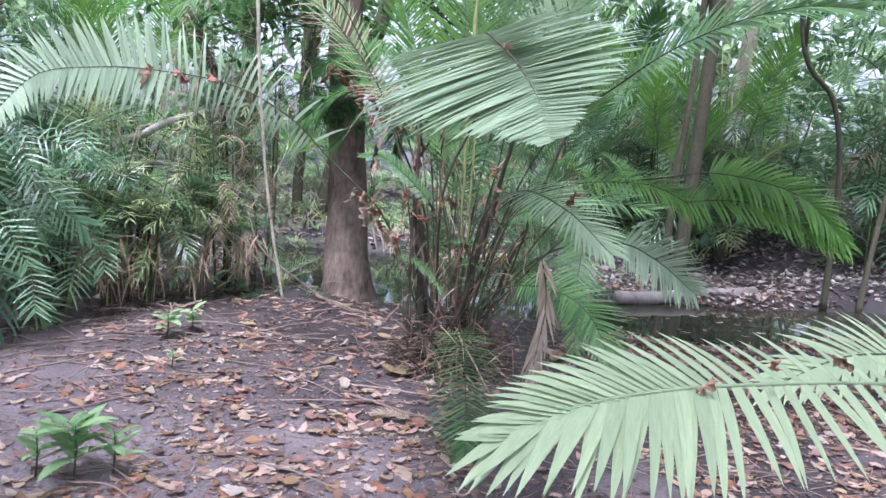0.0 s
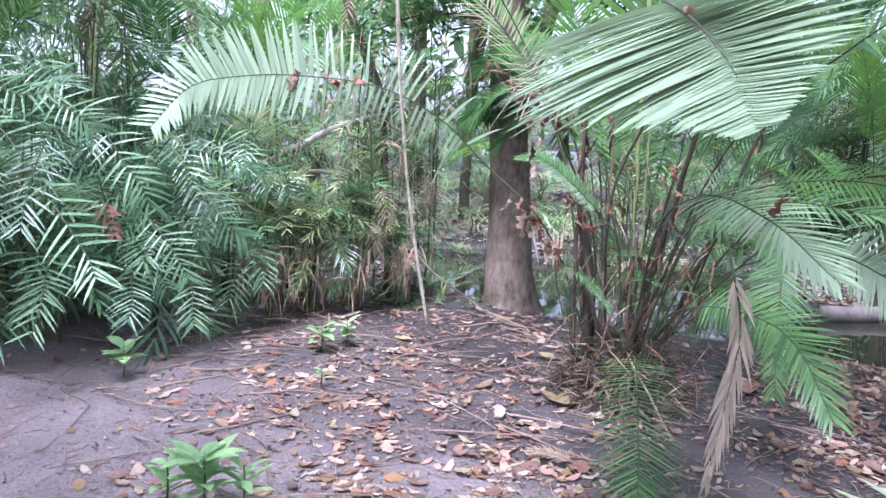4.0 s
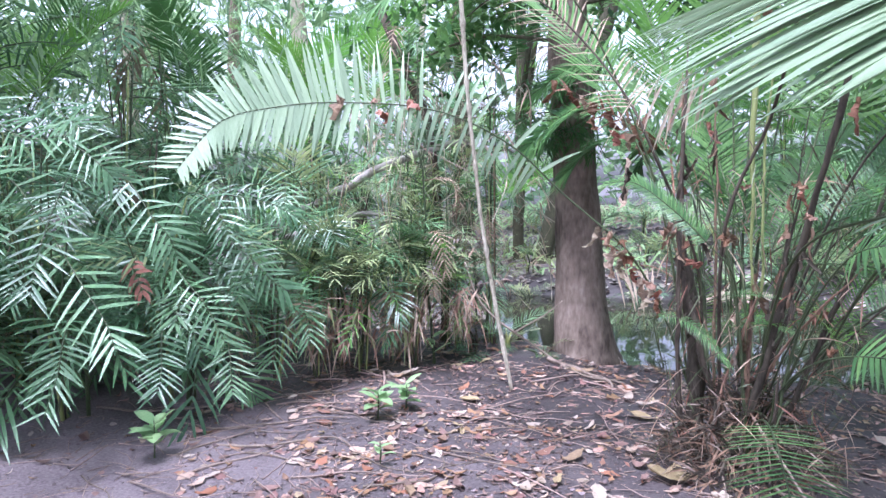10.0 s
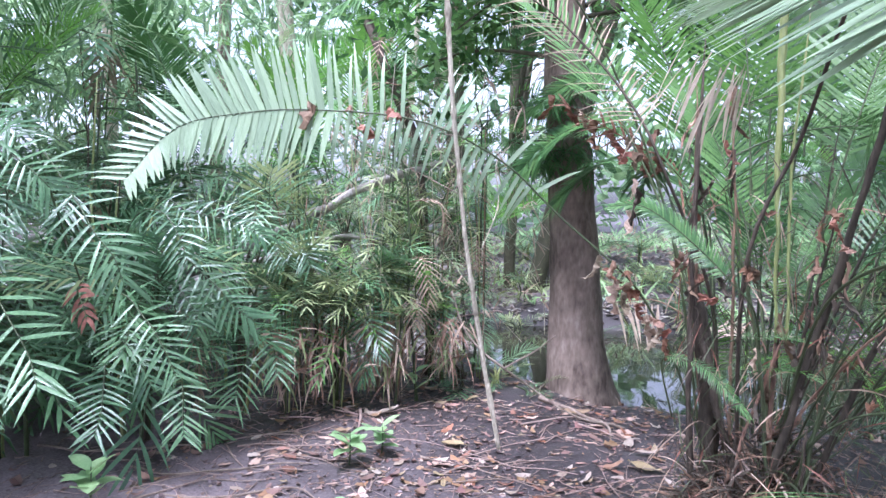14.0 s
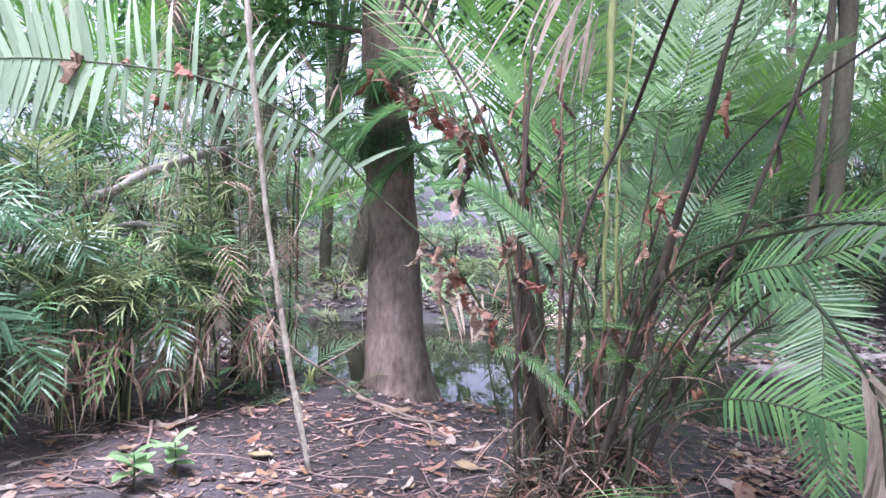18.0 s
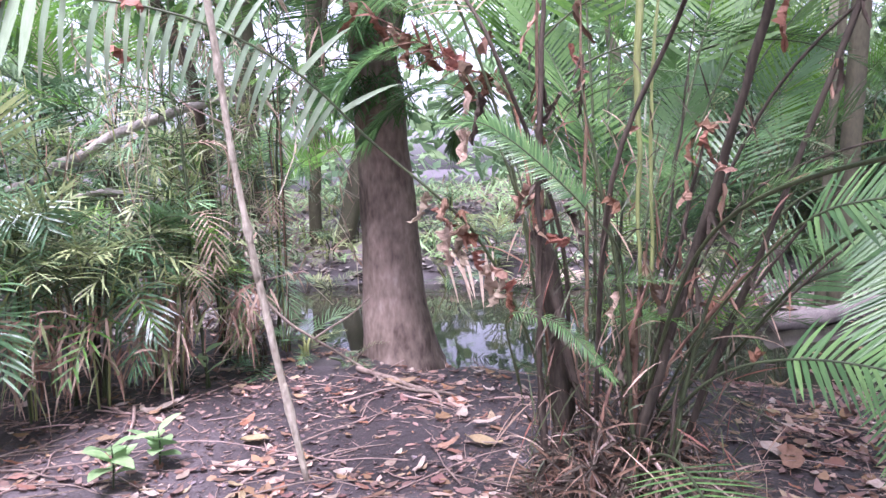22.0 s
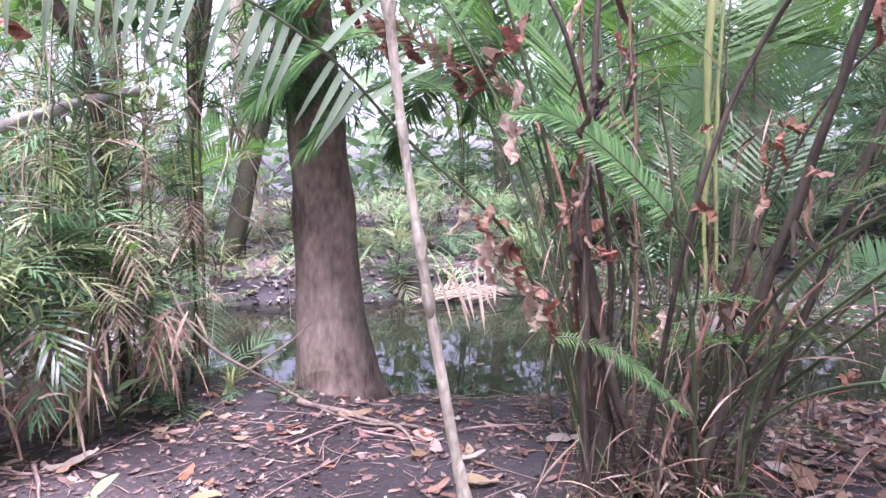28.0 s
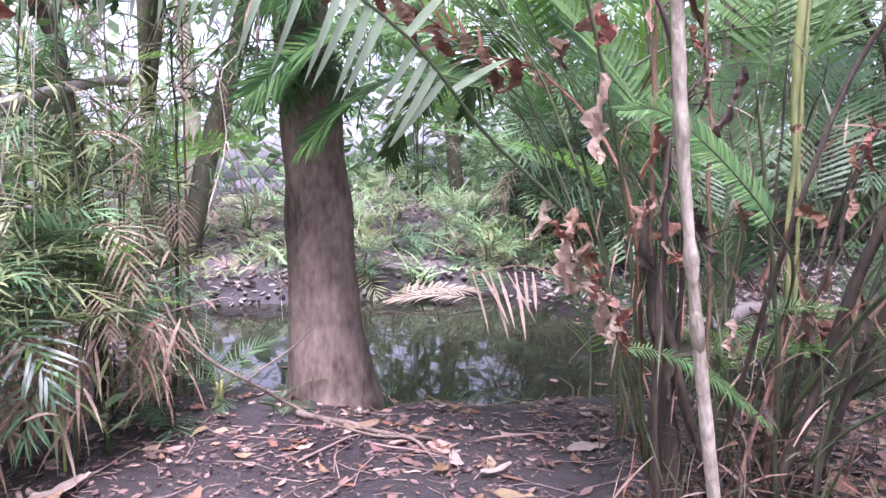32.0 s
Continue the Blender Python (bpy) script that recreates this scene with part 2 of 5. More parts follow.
LITTER = [(0.50, 0.29, 0.17), (0.36, 0.20, 0.14), (0.52, 0.40, 0.31), (0.22, 0.14, 0.115), (0.50, 0.32, 0.19), (0.60, 0.49, 0.41), (0.28, 0.18, 0.145), (0.42, 0.28, 0.21), (0.58, 0.41, 0.18), (0.30, 0.215, 0.185), (0.48, 0.31, 0.23), (0.40, 0.29, 0.25)]
M_LITTER = litter_material("leaf_litter", LITTER)
M_LEAF = litter_material("fallen_leaf", LITTER, island=False)
# Litter palette raised towards white: the clearing's sunlight put into the colours.
M_FARLIT = litter_material("sunlit_far_litter", [(0.56, 0.51, 0.46), (0.43, 0.37, 0.33), (0.62, 0.57, 0.50), (0.33, 0.27, 0.24), (0.50, 0.40, 0.31), (0.28, 0.24, 0.21), (0.30, 0.36, 0.21)])
M_BRIGHTLEAF = litter_material("fresh_fallen_leaf", [(0.47, 0.31, 0.20), (0.52, 0.39, 0.22), (0.43, 0.25, 0.165), (0.54, 0.45, 0.36), (0.36, 0.215, 0.15), (0.57, 0.50, 0.43)], island=False)
M_DRIFT = litter_material("drifted_leaves", [(0.56, 0.29, 0.17), (0.62, 0.46, 0.30), (0.46, 0.19, 0.12), (0.68, 0.57, 0.48), (0.34, 0.17, 0.12), (0.56, 0.41, 0.31), (0.54, 0.23, 0.12), (0.70, 0.64, 0.58), (0.24, 0.14, 0.115), (0.50, 0.35, 0.27)])
M_LUMP = litter_material("mud_lumps", [(0.24, 0.19, 0.195), (0.17, 0.13, 0.135), (0.30, 0.245, 0.25), (0.20, 0.15, 0.14), (0.34, 0.27, 0.25)])
M_DARKLIT = litter_material("rotting_litter", [(0.22, 0.145, 0.125), (0.17, 0.12, 0.11), (0.30, 0.205, 0.165), (0.14, 0.10, 0.095), (0.27, 0.20, 0.185)])

M_WATER = bpy.data.materials.new("pond_water")
M_WATER.use_nodes = True
wnt = M_WATER.node_tree
wp = wnt.nodes["Principled BSDF"]
wp.inputs["Base Color"].default_value = (0.035, 0.035, 0.024, 1)
wp.inputs["Roughness"].default_value, wp.inputs["IOR"].default_value = 0.03, 1.333
wtex = wnt.nodes.new("ShaderNodeTexNoise")
wtex.inputs["Scale"].default_value, wtex.inputs["Detail"].default_value = 3.0, 2.0
wco = wnt.nodes.new("ShaderNodeTexCoord")
wnt.links.new(wco.outputs["Object"], wtex.inputs["Vector"])
wbump = wnt.nodes.new("ShaderNodeBump")
wbump.inputs["Strength"].default_value, wbump.inputs["Distance"].default_value = 0.06, 0.02
wnt.links.new(wtex.outputs["Fac"], wbump.inputs["Height"])
wnt.links.new(wbump.outputs["Normal"], wp.inputs["Normal"])


# ---- mesh helpers ----
UP = Vector((0, 0, 1))
rng = random.Random(11)


class Shape:
    """Collects points and faces of one mesh, with a material slot for each face."""

    def __init__(self):
        self.v, self.f, self.m = [], [], []

    def strip(self, rows, slot=0):
        """Quads between rows of equally many points; a row of one point closes to a tip."""
        first = None
        for row in rows:
            start = len(self.v)
            self.v.extend(row)
            if first is not None:
                k, s, w = len(row), first[0], first[1]
                for i in range(w - 1):
                    if k == 1:
                        self.f.append((s + i, s + i + 1, start))
                    else:
                        self.f.append((s + i, s + i + 1, start + i + 1, start + i))
                    self.m.append(slot)
            first = (start, len(row))

    def tube(self, pts, radii, n=6, slot=0, rough=0.0, cap=True):
        ring0 = None
        side = None
        for i, p in enumerate(pts):
            p = Vector(p)
            d = (Vector(pts[min(i + 1, len(pts) - 1)]) - Vector(pts[max(i - 1, 0)])).normalized()
            if side is None:
                side = d.orthogonal().normalized()
            side = (side - d * side.dot(d)).normalized()
            up = d.cross(side)
            start = len(self.v)
            for k in range(n):
                a = 2 * math.pi * k / n
                r = radii[i] * (1 + rough * (noise.noise((p.x * 7 + math.cos(a) * 1.7, p.y * 7 + math.sin(a) * 1.7, p.z * 3.0))))
                self.v.append(p + (side * math.cos(a) + up * math.sin(a)) * r)
            if ring0 is not None:
                for k in range(n):
                    j = (k + 1) % n
                    self.f.append((ring0 + k, ring0 + j, start + j, start + k))
                    self.m.append(slot)
            elif cap:
                self.f.append(tuple(range(start + n - 1, start - 1, -1)))
                self.m.append(slot)
            ring0 = start
        if cap:
            self.f.append(tuple(range(ring0, ring0 + n)))
            self.m.append(slot)

    def blade(self, base, d, nrm, length, width, droop=0.3, segs=3, slot=0, fold=0.25, twist=0.0, shape=None):
        """A leaflet: narrow, folded along its midrib, bending down to its tip."""
        d = d.normalized()
        nrm = (nrm - d * nrm.dot(d)).normalized()
        side = d.cross(nrm)
        p = Vector(base)
        rows = []
        prof = shape or (0.45, 1.0, 0.8, 0.45)
        for i in range(segs + 1):
            u = i / segs
            if i == segs:
                rows.append([p.copy()])
                break
            w = width * 0.5 * prof[min(int(u * len(prof)), len(prof) - 1)]
            s = side * math.cos(twist * u) + nrm * math.sin(twist * u)
            rows.append([p - s * w, p - nrm * w * fold, p + s * w] if fold else [p - s * w, p + s * w])
            d = (d - UP * droop / segs * (0.4 + u)).normalized()
            nrm = (nrm - d * nrm.dot(d)).normalized()
            p = p + d * (length / segs)
        self.strip(rows, slot)

    def mesh(self, name, mats, smooth=True):
        me = bpy.data.meshes.new(name)
        me.from_pydata([tuple(p) for p in self.v], [], self.f)
        for m in mats:
            me.materials.append(m)
        me.polygons.foreach_set("material_index", self.m)
        if smooth:
            me.polygons.foreach_set("use_smooth", [True] * len(me.polygons))
        me.update()
        return me


def part(name, shape, mat, parent=None, label="", smooth=True):
    mats = mat if isinstance(mat, (list, tuple)) else [mat]
    me = shape if isinstance(shape, bpy.types.Mesh) else shape.mesh(name, mats, smooth)
    ob = new(name, me)
    if parent is not None:
        ob.parent = parent
    if label:
        tagged(ob, label)
    return ob


def thing(name, label, category, at=(0, 0, 0), group="", kind=""):
    ob = new(name)
    ob.location = at
    ob.empty_display_size = 0.1
    return tagged(ob, label, category, group, kind)


def put_under(ob, parent):
    """Parents ob, whose mesh is in world coordinates, under a thing that stands off the origin."""
    ob.parent = parent
    root = Vector(parent.location)
    top = parent.parent
    while top is not None:
        root += Vector(top.location)
        top = top.parent
    ob.matrix_parent_inverse = Matrix.Translation(-root)
    return ob


def spline(pts, n):
    """Points along a smooth curve through pts."""
    pts = [Vector(p) for p in pts]
    q = [pts[0] * 2 - pts[1], *pts, pts[-1] * 2 - pts[-2]]
    out = []
    for i in range(n):
        u = i / (n - 1) * (len(pts) - 1)
        k = min(int(u), len(pts) - 2)
        t = u - k
        a, b, c, d = q[k], q[k + 1], q[k + 2], q[k + 3]
        out.append(0.5 * ((2 * b) + (c - a) * t + (2 * a - 5 * b + 4 * c - d) * t * t + (3 * b - a - 3 * c + d) * t ** 3))
    return out


def wob(p, s, amp, seed=0.0):
    return Vector(noise.noise_vector((p[0] * s + seed, p[1] * s, p[2] * s))) * amp


# ---- ground and pond ----
def pond(x, y):
    """Below 0 inside the pond."""
    near = 7.15 + 0.25 * math.sin(x * 1.3 + 0.5) + 0.10 * math.sin(x * 3.7) + max(0, x - 1.5) * 0.22 + max(0, -0.9 - x) * 1.5 + 0.5 * math.exp(-((x + 0.6) / 0.5) ** 2) - 0.45 * math.exp(-((x - 2.3) / 0.8) ** 2)
    far = 11.6 - 0.45 * max(0.0, x - 0.3) + 0.3 * math.sin(x * 0.9) + 0.12 * math.sin(x * 2.9)
    k = min(1.0, max(0.0, (x - 1.3) / 0.8))
    far = far * (1 - k) + (8.65 + 0.22 * (x - 2) + 0.12 * math.sin(x * 2.9)) * k
    if x > 2.3:
        far = max(far, near + 1.35)
    d = max(near - y, y - far)
    return max(d, -3.2 - x, (x - 9.0))


def ground_z(x, y):
    z = 0.035 * noise.noise((x * 0.8, y * 0.8, 0.3)) + 0.018 * noise.noise((x * 2.6, y * 2.6, 1.3)) + 0.014 * noise.noise((x * 6, y * 6, 4.0)) + 0.010 * noise.noise((x * 11, y * 11, 9.0))
    d = pond(x, y)
    if d < 0.5:
        t = min(1.0, max(0.0, (0.5 - d) / 0.9))
        z -= 0.34 * t * t * (3 - 2 * t)
    if y > 11.4 and d > 0:
        z += 0.2 * min(y - 11.4, 3.4) + 0.03 * min(max(0, y - 14.8), 10)
    if x > 4:
        z += 0.09 * min(x - 4, 10)
    r = math.hypot(x + 1.08, y - 7.45)
    z += 0.07 * math.exp(-(r / 0.6) ** 2)
    z += 0.06 * math.exp(-(math.hypot(x, y - 5.15) / 0.5) ** 2)
    if x < -2.6 and y > 4:
        z -= 0.07 * min(1, (-2.6 - x))
    return z


def axis(a, b, fine_a, fine_b, step, grow=1.35):
    xs = [fine_a + i * step for i in range(int((fine_b - fine_a) / step) + 1)]
    s, x = step, xs[-1]
    while x < b:
        s *= grow
        x += s
        xs.append(x)
    s, x = step, xs[0]
    while x > a:
        s *= grow
        x -= s
        xs.insert(0, x)
    return xs


gx, gy = axis(-120, 120, -5.0, 5.5, 0.048), axis(-60, 160, 1.2, 12.4, 0.048)
gs = Shape()
gs.strip([[(x, y, ground_z(x, y)) for x in gx] for y in gy])
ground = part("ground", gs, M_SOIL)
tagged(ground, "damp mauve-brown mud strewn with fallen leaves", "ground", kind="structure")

ws = Shape()
ws.strip([[(x, y, -0.10) for x in (-4.0, 0, 3, 6, 9.5)] for y in (6.6, 8, 10, 12.6)])
water = part("water", ws, M_WATER)
tagged(water, "still dark brown forest pond reflecting the trees", "water", kind="structure")


# ---- trees ----
def leaf_cloud(shape, centre, radius, count, size, r, slot=0):
    """Loose small leaves in an uneven ball."""
    for _ in range(count):
        v = Vector((r.gauss(0, 0.5), r.gauss(0, 0.5), r.gauss(0, 0.4))) * radius
        p = Vector(centre) + v
        d = Vector((r.uniform(-1, 1), r.uniform(-1, 1), r.uniform(-0.8, 0.3))).normalized()
        nrm = Vector((r.uniform(-0.6, 0.6), r.uniform(-0.6, 0.6), 1))
        ln = size * r.uniform(0.6, 1.3)
        nrm = (nrm - d * nrm.dot(d)).normalized()
        side = d.cross(nrm) * ln * 0.22
        i = len(shape.v)
        shape.v.extend([p, p + d * ln * 0.45 + side, p + d * ln, p + d * ln * 0.45 - side])
        shape.f.append((i, i + 1, i + 2, i + 3))
        shape.m.append(slot)


def tree(name, label, foot, path, r0, r1, bark, crown_at, crown_r, leaves, leaf_size, seed, limbs=4, flare=1.35, rough=0.12, leaf_mat=None, sides=14, girth=None):
    r = random.Random(seed)
    root = thing(name, label, "tree", foot)
    pts = spline(path, 26)
    rad = [r0 + (r1 - r0) * i / 25 for i in range(26)]
    for i in range(6):
        rad[i] *= 1 + (flare - 1) * (1 - i / 6) ** 2.2
    if girth:
        pts = spline(path, 64)
        rad = [girth(p.z) for p in pts]
    s = Shape()
    s.tube(pts, rad, sides, rough=rough)
    put_under(part("trunk", s, bark), root)
    for k in range(limbs):
        a = r.uniform(0, 6.28)
        p0 = pts[r.randint(17, 24) * len(pts) // 26]
        tip = Vector(crown_at) + Vector((math.cos(a), math.sin(a), r.uniform(-0.2, 0.5))) * crown_r * 0.8
        mid = (p0 + tip) / 2 + Vector((0, 0, 0.25 * crown_r))
        ls = Shape()
        ls.tube(spline([p0, mid, tip], 8), [r1 * 0.7 * (1 - 0.1 * i) for i in range(8)], 7)
        put_under(part("limb", ls, bark), root)
    cs = Shape()
    for k in range(16):
        c = Vector(crown_at) + Vector((r.gauss(0, 0.55), r.gauss(0, 0.55), r.gauss(0, 0.35))) * crown_r
        leaf_cloud(cs, c, crown_r * 0.38, leaves // 16, leaf_size, r)
    put_under(part("crown", cs, leaf_mat or M_BROAD, None, "loose green canopy leaves"), root)
    return root


tree("tree", "stout straight tree with smooth grey-brown bark on the mud bank", (-1.09, 7.5, 0), [(-1.06, 7.5, -0.2), (-1.115, 7.5, 0.35), (-1.15, 7.5, 1.07), (-1.187, 7.5, 1.75), (-1.25, 7.5, 2.5), (-1.3, 7.55, 4.5), (-1.2, 7.6, 8.0)], 0.222, 0.165, M_BARK, (-1.0, 7.8, 10.0), 2.4, 800, 0.22, 3, sides=30, rough=0.12,
     girth=lambda z: 0.15 + 0.105 * math.exp(-max(0, z - 0.1) / 1.5) + 0.05 * math.exp(-max(0, z + 0.05) / 0.1))
low = bpy.data.objects["tree"]
r = random.Random(17)
for k in range(9):
    a = r.uniform(0, 6.28)
    z = r.uniform(2.7, 3.6)
    p0 = Vector((-1.2, 7.5, z))
    tip = p0 + Vector((math.cos(a) * r.uniform(0.9, 1.9), math.sin(a) * 0.9, r.uniform(-0.35, 0.3)))
    c = spline([p0, (p0 + tip) / 2 + Vector((0, 0, 0.2)), tip], 10)
    s = Shape()
    s.tube(c, [0.02 - 0.0016 * i for i in range(10)], 6, rough=0.3)
    put_under(part("branch", s, M_BARKG), low)
    s = Shape()
    for i in range(4, 10):
        leaf_cloud(s, c[i], 0.45, 70, 0.12, r)
    put_under(part("leaves", s, M_BROAD, None, "drooping dark green leaves"), low)
r = random.Random(19)
for k in range(14):
    a = r.uniform(-3.3, 0.1)
    p0 = Vector((-1.21, 7.5, r.uniform(1.75, 2.7)))
    tip = p0 + Vector((math.cos(a) * r.uniform(0.3, 0.7), math.sin(a) * r.uniform(0.3, 0.6), r.uniform(-0.15, 0.15)))
    c = spline([p0, (p0 + tip) / 2 + Vector((0, 0, 0.08)), tip], 8)
    s = Shape()
    s.tube(c, [0.008 - 0.0008 * i for i in range(8)], 5)
    put_under(part("twig", s, M_BARKG), low)
    s = Shape()
    for i in range(3, 8):
        for j in range(16):
            s.blade(c[i] + Vector((r.gauss(0, 0.07), r.gauss(0, 0.05), r.gauss(0, 0.05))), Vector((r.uniform(-1, 1), r.uniform(-0.9, 0.4), r.uniform(-1.1, 0.2))), Vector((r.uniform(-0.4, 0.4), -0.6, 0.8)), r.uniform(0.08, 0.17), r.uniform(0.008, 0.014), r.uniform(0.3, 1.0), 3, 0, fold=0)
    put_under(part("leaves", s, M_FROND, None, "narrow dark green leaves"), low)
tree("tree", "mossy leaning tree beyond the pond", (-2.62, 12.8, 0.25), [(-2.66, 12.8, 0.0), (-2.47, 12.8, 0.7), (-2.24, 12.8, 1.7), (-1.93, 12.8, 2.75), (-1.4, 13, 5), (-1.0, 13.2, 8)], 0.145, 0.12, M_BARKG, (-1, 12.5, 10), 2.2, 900, 0.24, 4)
tree("tree", "slim mossy tree beyond the pond", (-3.02, 13.0, 0.3), [(-3.02, 13.0, 0.0), (-3.03, 13.0, 1.0), (-3.0, 13.0, 1.8), (-3.0, 13.1, 8)], 0.095, 0.08, M_BARKG, (-3, 12, 9.5), 2.2, 900, 0.24, 5)
tree("tree", "straight brown tree behind the palms", (2.95, 9.35, 0), [(2.9, 9.35, -0.2), (2.95, 9.35, 1.5), (3.0, 9.35, 3), (3.1, 9.4, 8)], 0.095, 0.08, M_BARKG, (3.2, 10, 9.5), 2.2, 1000, 0.24, 6)
tree("tree", "thin pale sapling behind the palms", (2.72, 9.3, 0), [(2.7, 9.3, -0.2), (2.74, 9.3, 1.5), (2.82, 9.3, 3), (2.9, 9.4, 7)], 0.045, 0.035, M_BARKG, (3, 10, 8), 1.6, 800, 0.2, 7, limbs=2)
tree("tree", "crooked thin grey tree on the far bank", (4.8, 9.4, 0), [(4.85, 9.4, -0.2), (4.77, 9.3, 1.55), (4.52, 9.2, 2.56), (4.0, 9.1, 3.3), (3.8, 9.2, 6)], 0.036, 0.03, M_BARKG, (3.9, 9.6, 7), 2.0, 1200, 0.22, 8, limbs=3)
tree("tree", "thin leaning sapling on the far bank", (5.6, 9.6, 0), [(5.4, 9.6, -0.2), (5.55, 9.6, 1.5), (5.9, 9.6, 3), (6.6, 9.8, 6)], 0.034, 0.03, M_BARKG, (6.8, 10, 7), 1.8, 1000, 0.22, 9, limbs=3)
far_spots = [(-6.5, 12.5), (-4.5, 14.5), (-9, 11), (5, 15), (8, 13), (10, 17), (-7, 18), (-3, 19), (2.8, 20), (7, 21), (-11, 16), (12, 12), (-13, 8), (-9.5, 6.5), (14, 8)]
for i, (x, y) in enumerate(far_spots):
    r = random.Random(100 + i)
    z = ground_z(x, y)
    dx, dy = r.uniform(-0.7, 0.7), r.uniform(-0.5, 0.5)
    rr = r.uniform(0.09, 0.2)
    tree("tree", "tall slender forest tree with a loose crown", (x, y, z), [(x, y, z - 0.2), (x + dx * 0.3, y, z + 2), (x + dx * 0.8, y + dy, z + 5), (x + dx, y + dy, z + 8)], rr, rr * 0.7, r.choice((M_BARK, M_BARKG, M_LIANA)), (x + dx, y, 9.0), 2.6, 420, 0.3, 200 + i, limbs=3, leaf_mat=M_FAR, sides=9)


# Unseen trees added around the path; their crowns hold off sun and sky.
for i, (x, y, cx, cy, cz, cr) in enumerate([(-4.2, -2.5, -3.3, -0.7, 8.0, 3.1), (6.0, -3.0, 5.0, -1.8, 8.5, 3.0), (-8.0, 2.4, -6.4, 3.4, 7.6, 2.2), (-8.8, 1.5, -8.0, 3.0, 8.5, 2.8), (5.6, 5.4, 1.6, 4.4, 8.6, 2.1), (-0.6, -4.5, 0.0, -2.5, 9.0, 4.0), (-9.5, -1.0, -8.0, 0.5, 9.0, 4.0), (8.5, 2.0, 7.5, 3.0, 9.0, 4.0)]):
    tree("tree", "unseen tall tree added to shade the ground with its leafy crown", (x, y, 0), [(x, y, -0.2), (x + 0.1, y, 2), (x * 0.8 + cx * 0.2, y * 0.8 + cy * 0.2, 5), (cx, cy, cz - 0.8)], 0.17, 0.1, M_BARKG, (cx, cy, cz), cr, 2100, 0.34, 900 + i, limbs=4, sides=10)


# ---- palms ----
def frond_shape(length, pairs, leaf, width, arch, start=0.18, rise=0.35, droop=0.5, r=None, tip=0.55, irregular=0.25, two_side=0.9, fold=0):
    """One frond along +x, arching down; slot 0 leaflets, slot 1 the stalk."""
    s = Shape()
    n = 11
    pts = []
    p, a = Vector((0, 0, 0)), rise
    for i in range(n):
        pts.append(p.copy())
        p = p + Vector((math.cos(a), 0, math.sin(a))) * (length / (n - 1))
        a -= arch / (n - 1)
    rad = [0.009 * (1 - 0.8 * i / (n - 1)) * min(0.9, 0.5 + length * 0.4) for i in range(n)]
    s.tube(pts, rad, 4, slot=1, cap=False)
    for i in range(pairs):
        u = start + (1 - start) * (i + 0.5) / pairs
        k = min(int(u * (n - 1)), n - 2)
        t = u * (n - 1) - k
        base = pts[k].lerp(pts[k + 1], t)
        tan = (pts[k + 1] - pts[k]).normalized()
        nrm = Vector((-tan.z, 0, tan.x))
        prof = math.sin(math.pi * min(1, 0.18 + 0.82 * (u - start) / (1 - start)) ** 0.9) * 0.55 + 0.45
        for sgn in (-1, 1):
            if r.random() < 0.05:
                continue
            ang = math.radians(68 - 45 * (u - start) / (1 - start)) + r.uniform(-0.2, 0.2) * irregular * 2
            d = tan * math.cos(ang) + Vector((0, sgn, 0)) * math.sin(ang) * two_side + nrm * (0.25 + r.uniform(-0.3, 0.3) * irregular)
            s.blade(base, d, nrm, leaf * prof * r.uniform(0.85, 1.1), width * r.uniform(0.8, 1.15), droop * r.uniform(0.6, 1.4), 3, 0, fold=fold)
    return s


shrub_meshes, yellow_meshes, dead_meshes = [], [], []
for i in range(10):
    r = random.Random(40 + i)
    L = r.uniform(0.85, 1.2)
    sh = frond_shape(L, r.randint(11, 13), r.uniform(0.36, 0.47), r.uniform(0.020, 0.026), r.uniform(0.7, 1.4), r=r, start=0.16, rise=r.uniform(0.2, 0.6), droop=r.uniform(0.25, 0.7), irregular=0.35)
    shrub_meshes.append(sh.mesh("shrub_frond", [M_SHRUB, M_STEM]))
    if i < 4:
        yellow_meshes.append(sh.mesh("yellowing_frond", [M_SHRUBY, M_STEM]))
for i in range(5):
    r = random.Random(60 + i)
    sh = frond_shape(r.uniform(0.8, 1.1), 14, 0.32, 0.02, 1.9, r=r, start=0.2, rise=0.2, droop=1.3, irregular=0.9)
    dead_meshes.append(sh.mesh("dead_frond", [M_DEAD, M_BSTEM]))
palm_meshes = []
for i in range(8):
    r = random.Random(80 + i)
    sh = frond_shape(r.uniform(2.4, 3.0), r.randint(40, 48), r.uniform(0.34, 0.44), 0.018, r.uniform(0.6, 1.1), r=r, start=0.48, rise=0.2, droop=r.uniform(0.2, 0.5), irregular=0.15)
    palm_meshes.append(sh.mesh("palm_frond", [M_FRONDG if i % 2 else M_FROND, M_STEM]))


fine_meshes = []
for i in range(6):
    r = random.Random(95 + i)
    sh = frond_shape(r.uniform(0.9, 1.2), 30, r.uniform(0.17, 0.24), 0.009, r.uniform(0.6, 1.5), r=r, start=0.22, rise=0.3, droop=r.uniform(0.3, 0.8), irregular=0.3)
    fine_meshes.append(sh.mesh("fine_frond", [M_FRONDG if i % 3 == 2 else M_FROND, M_STEM]))


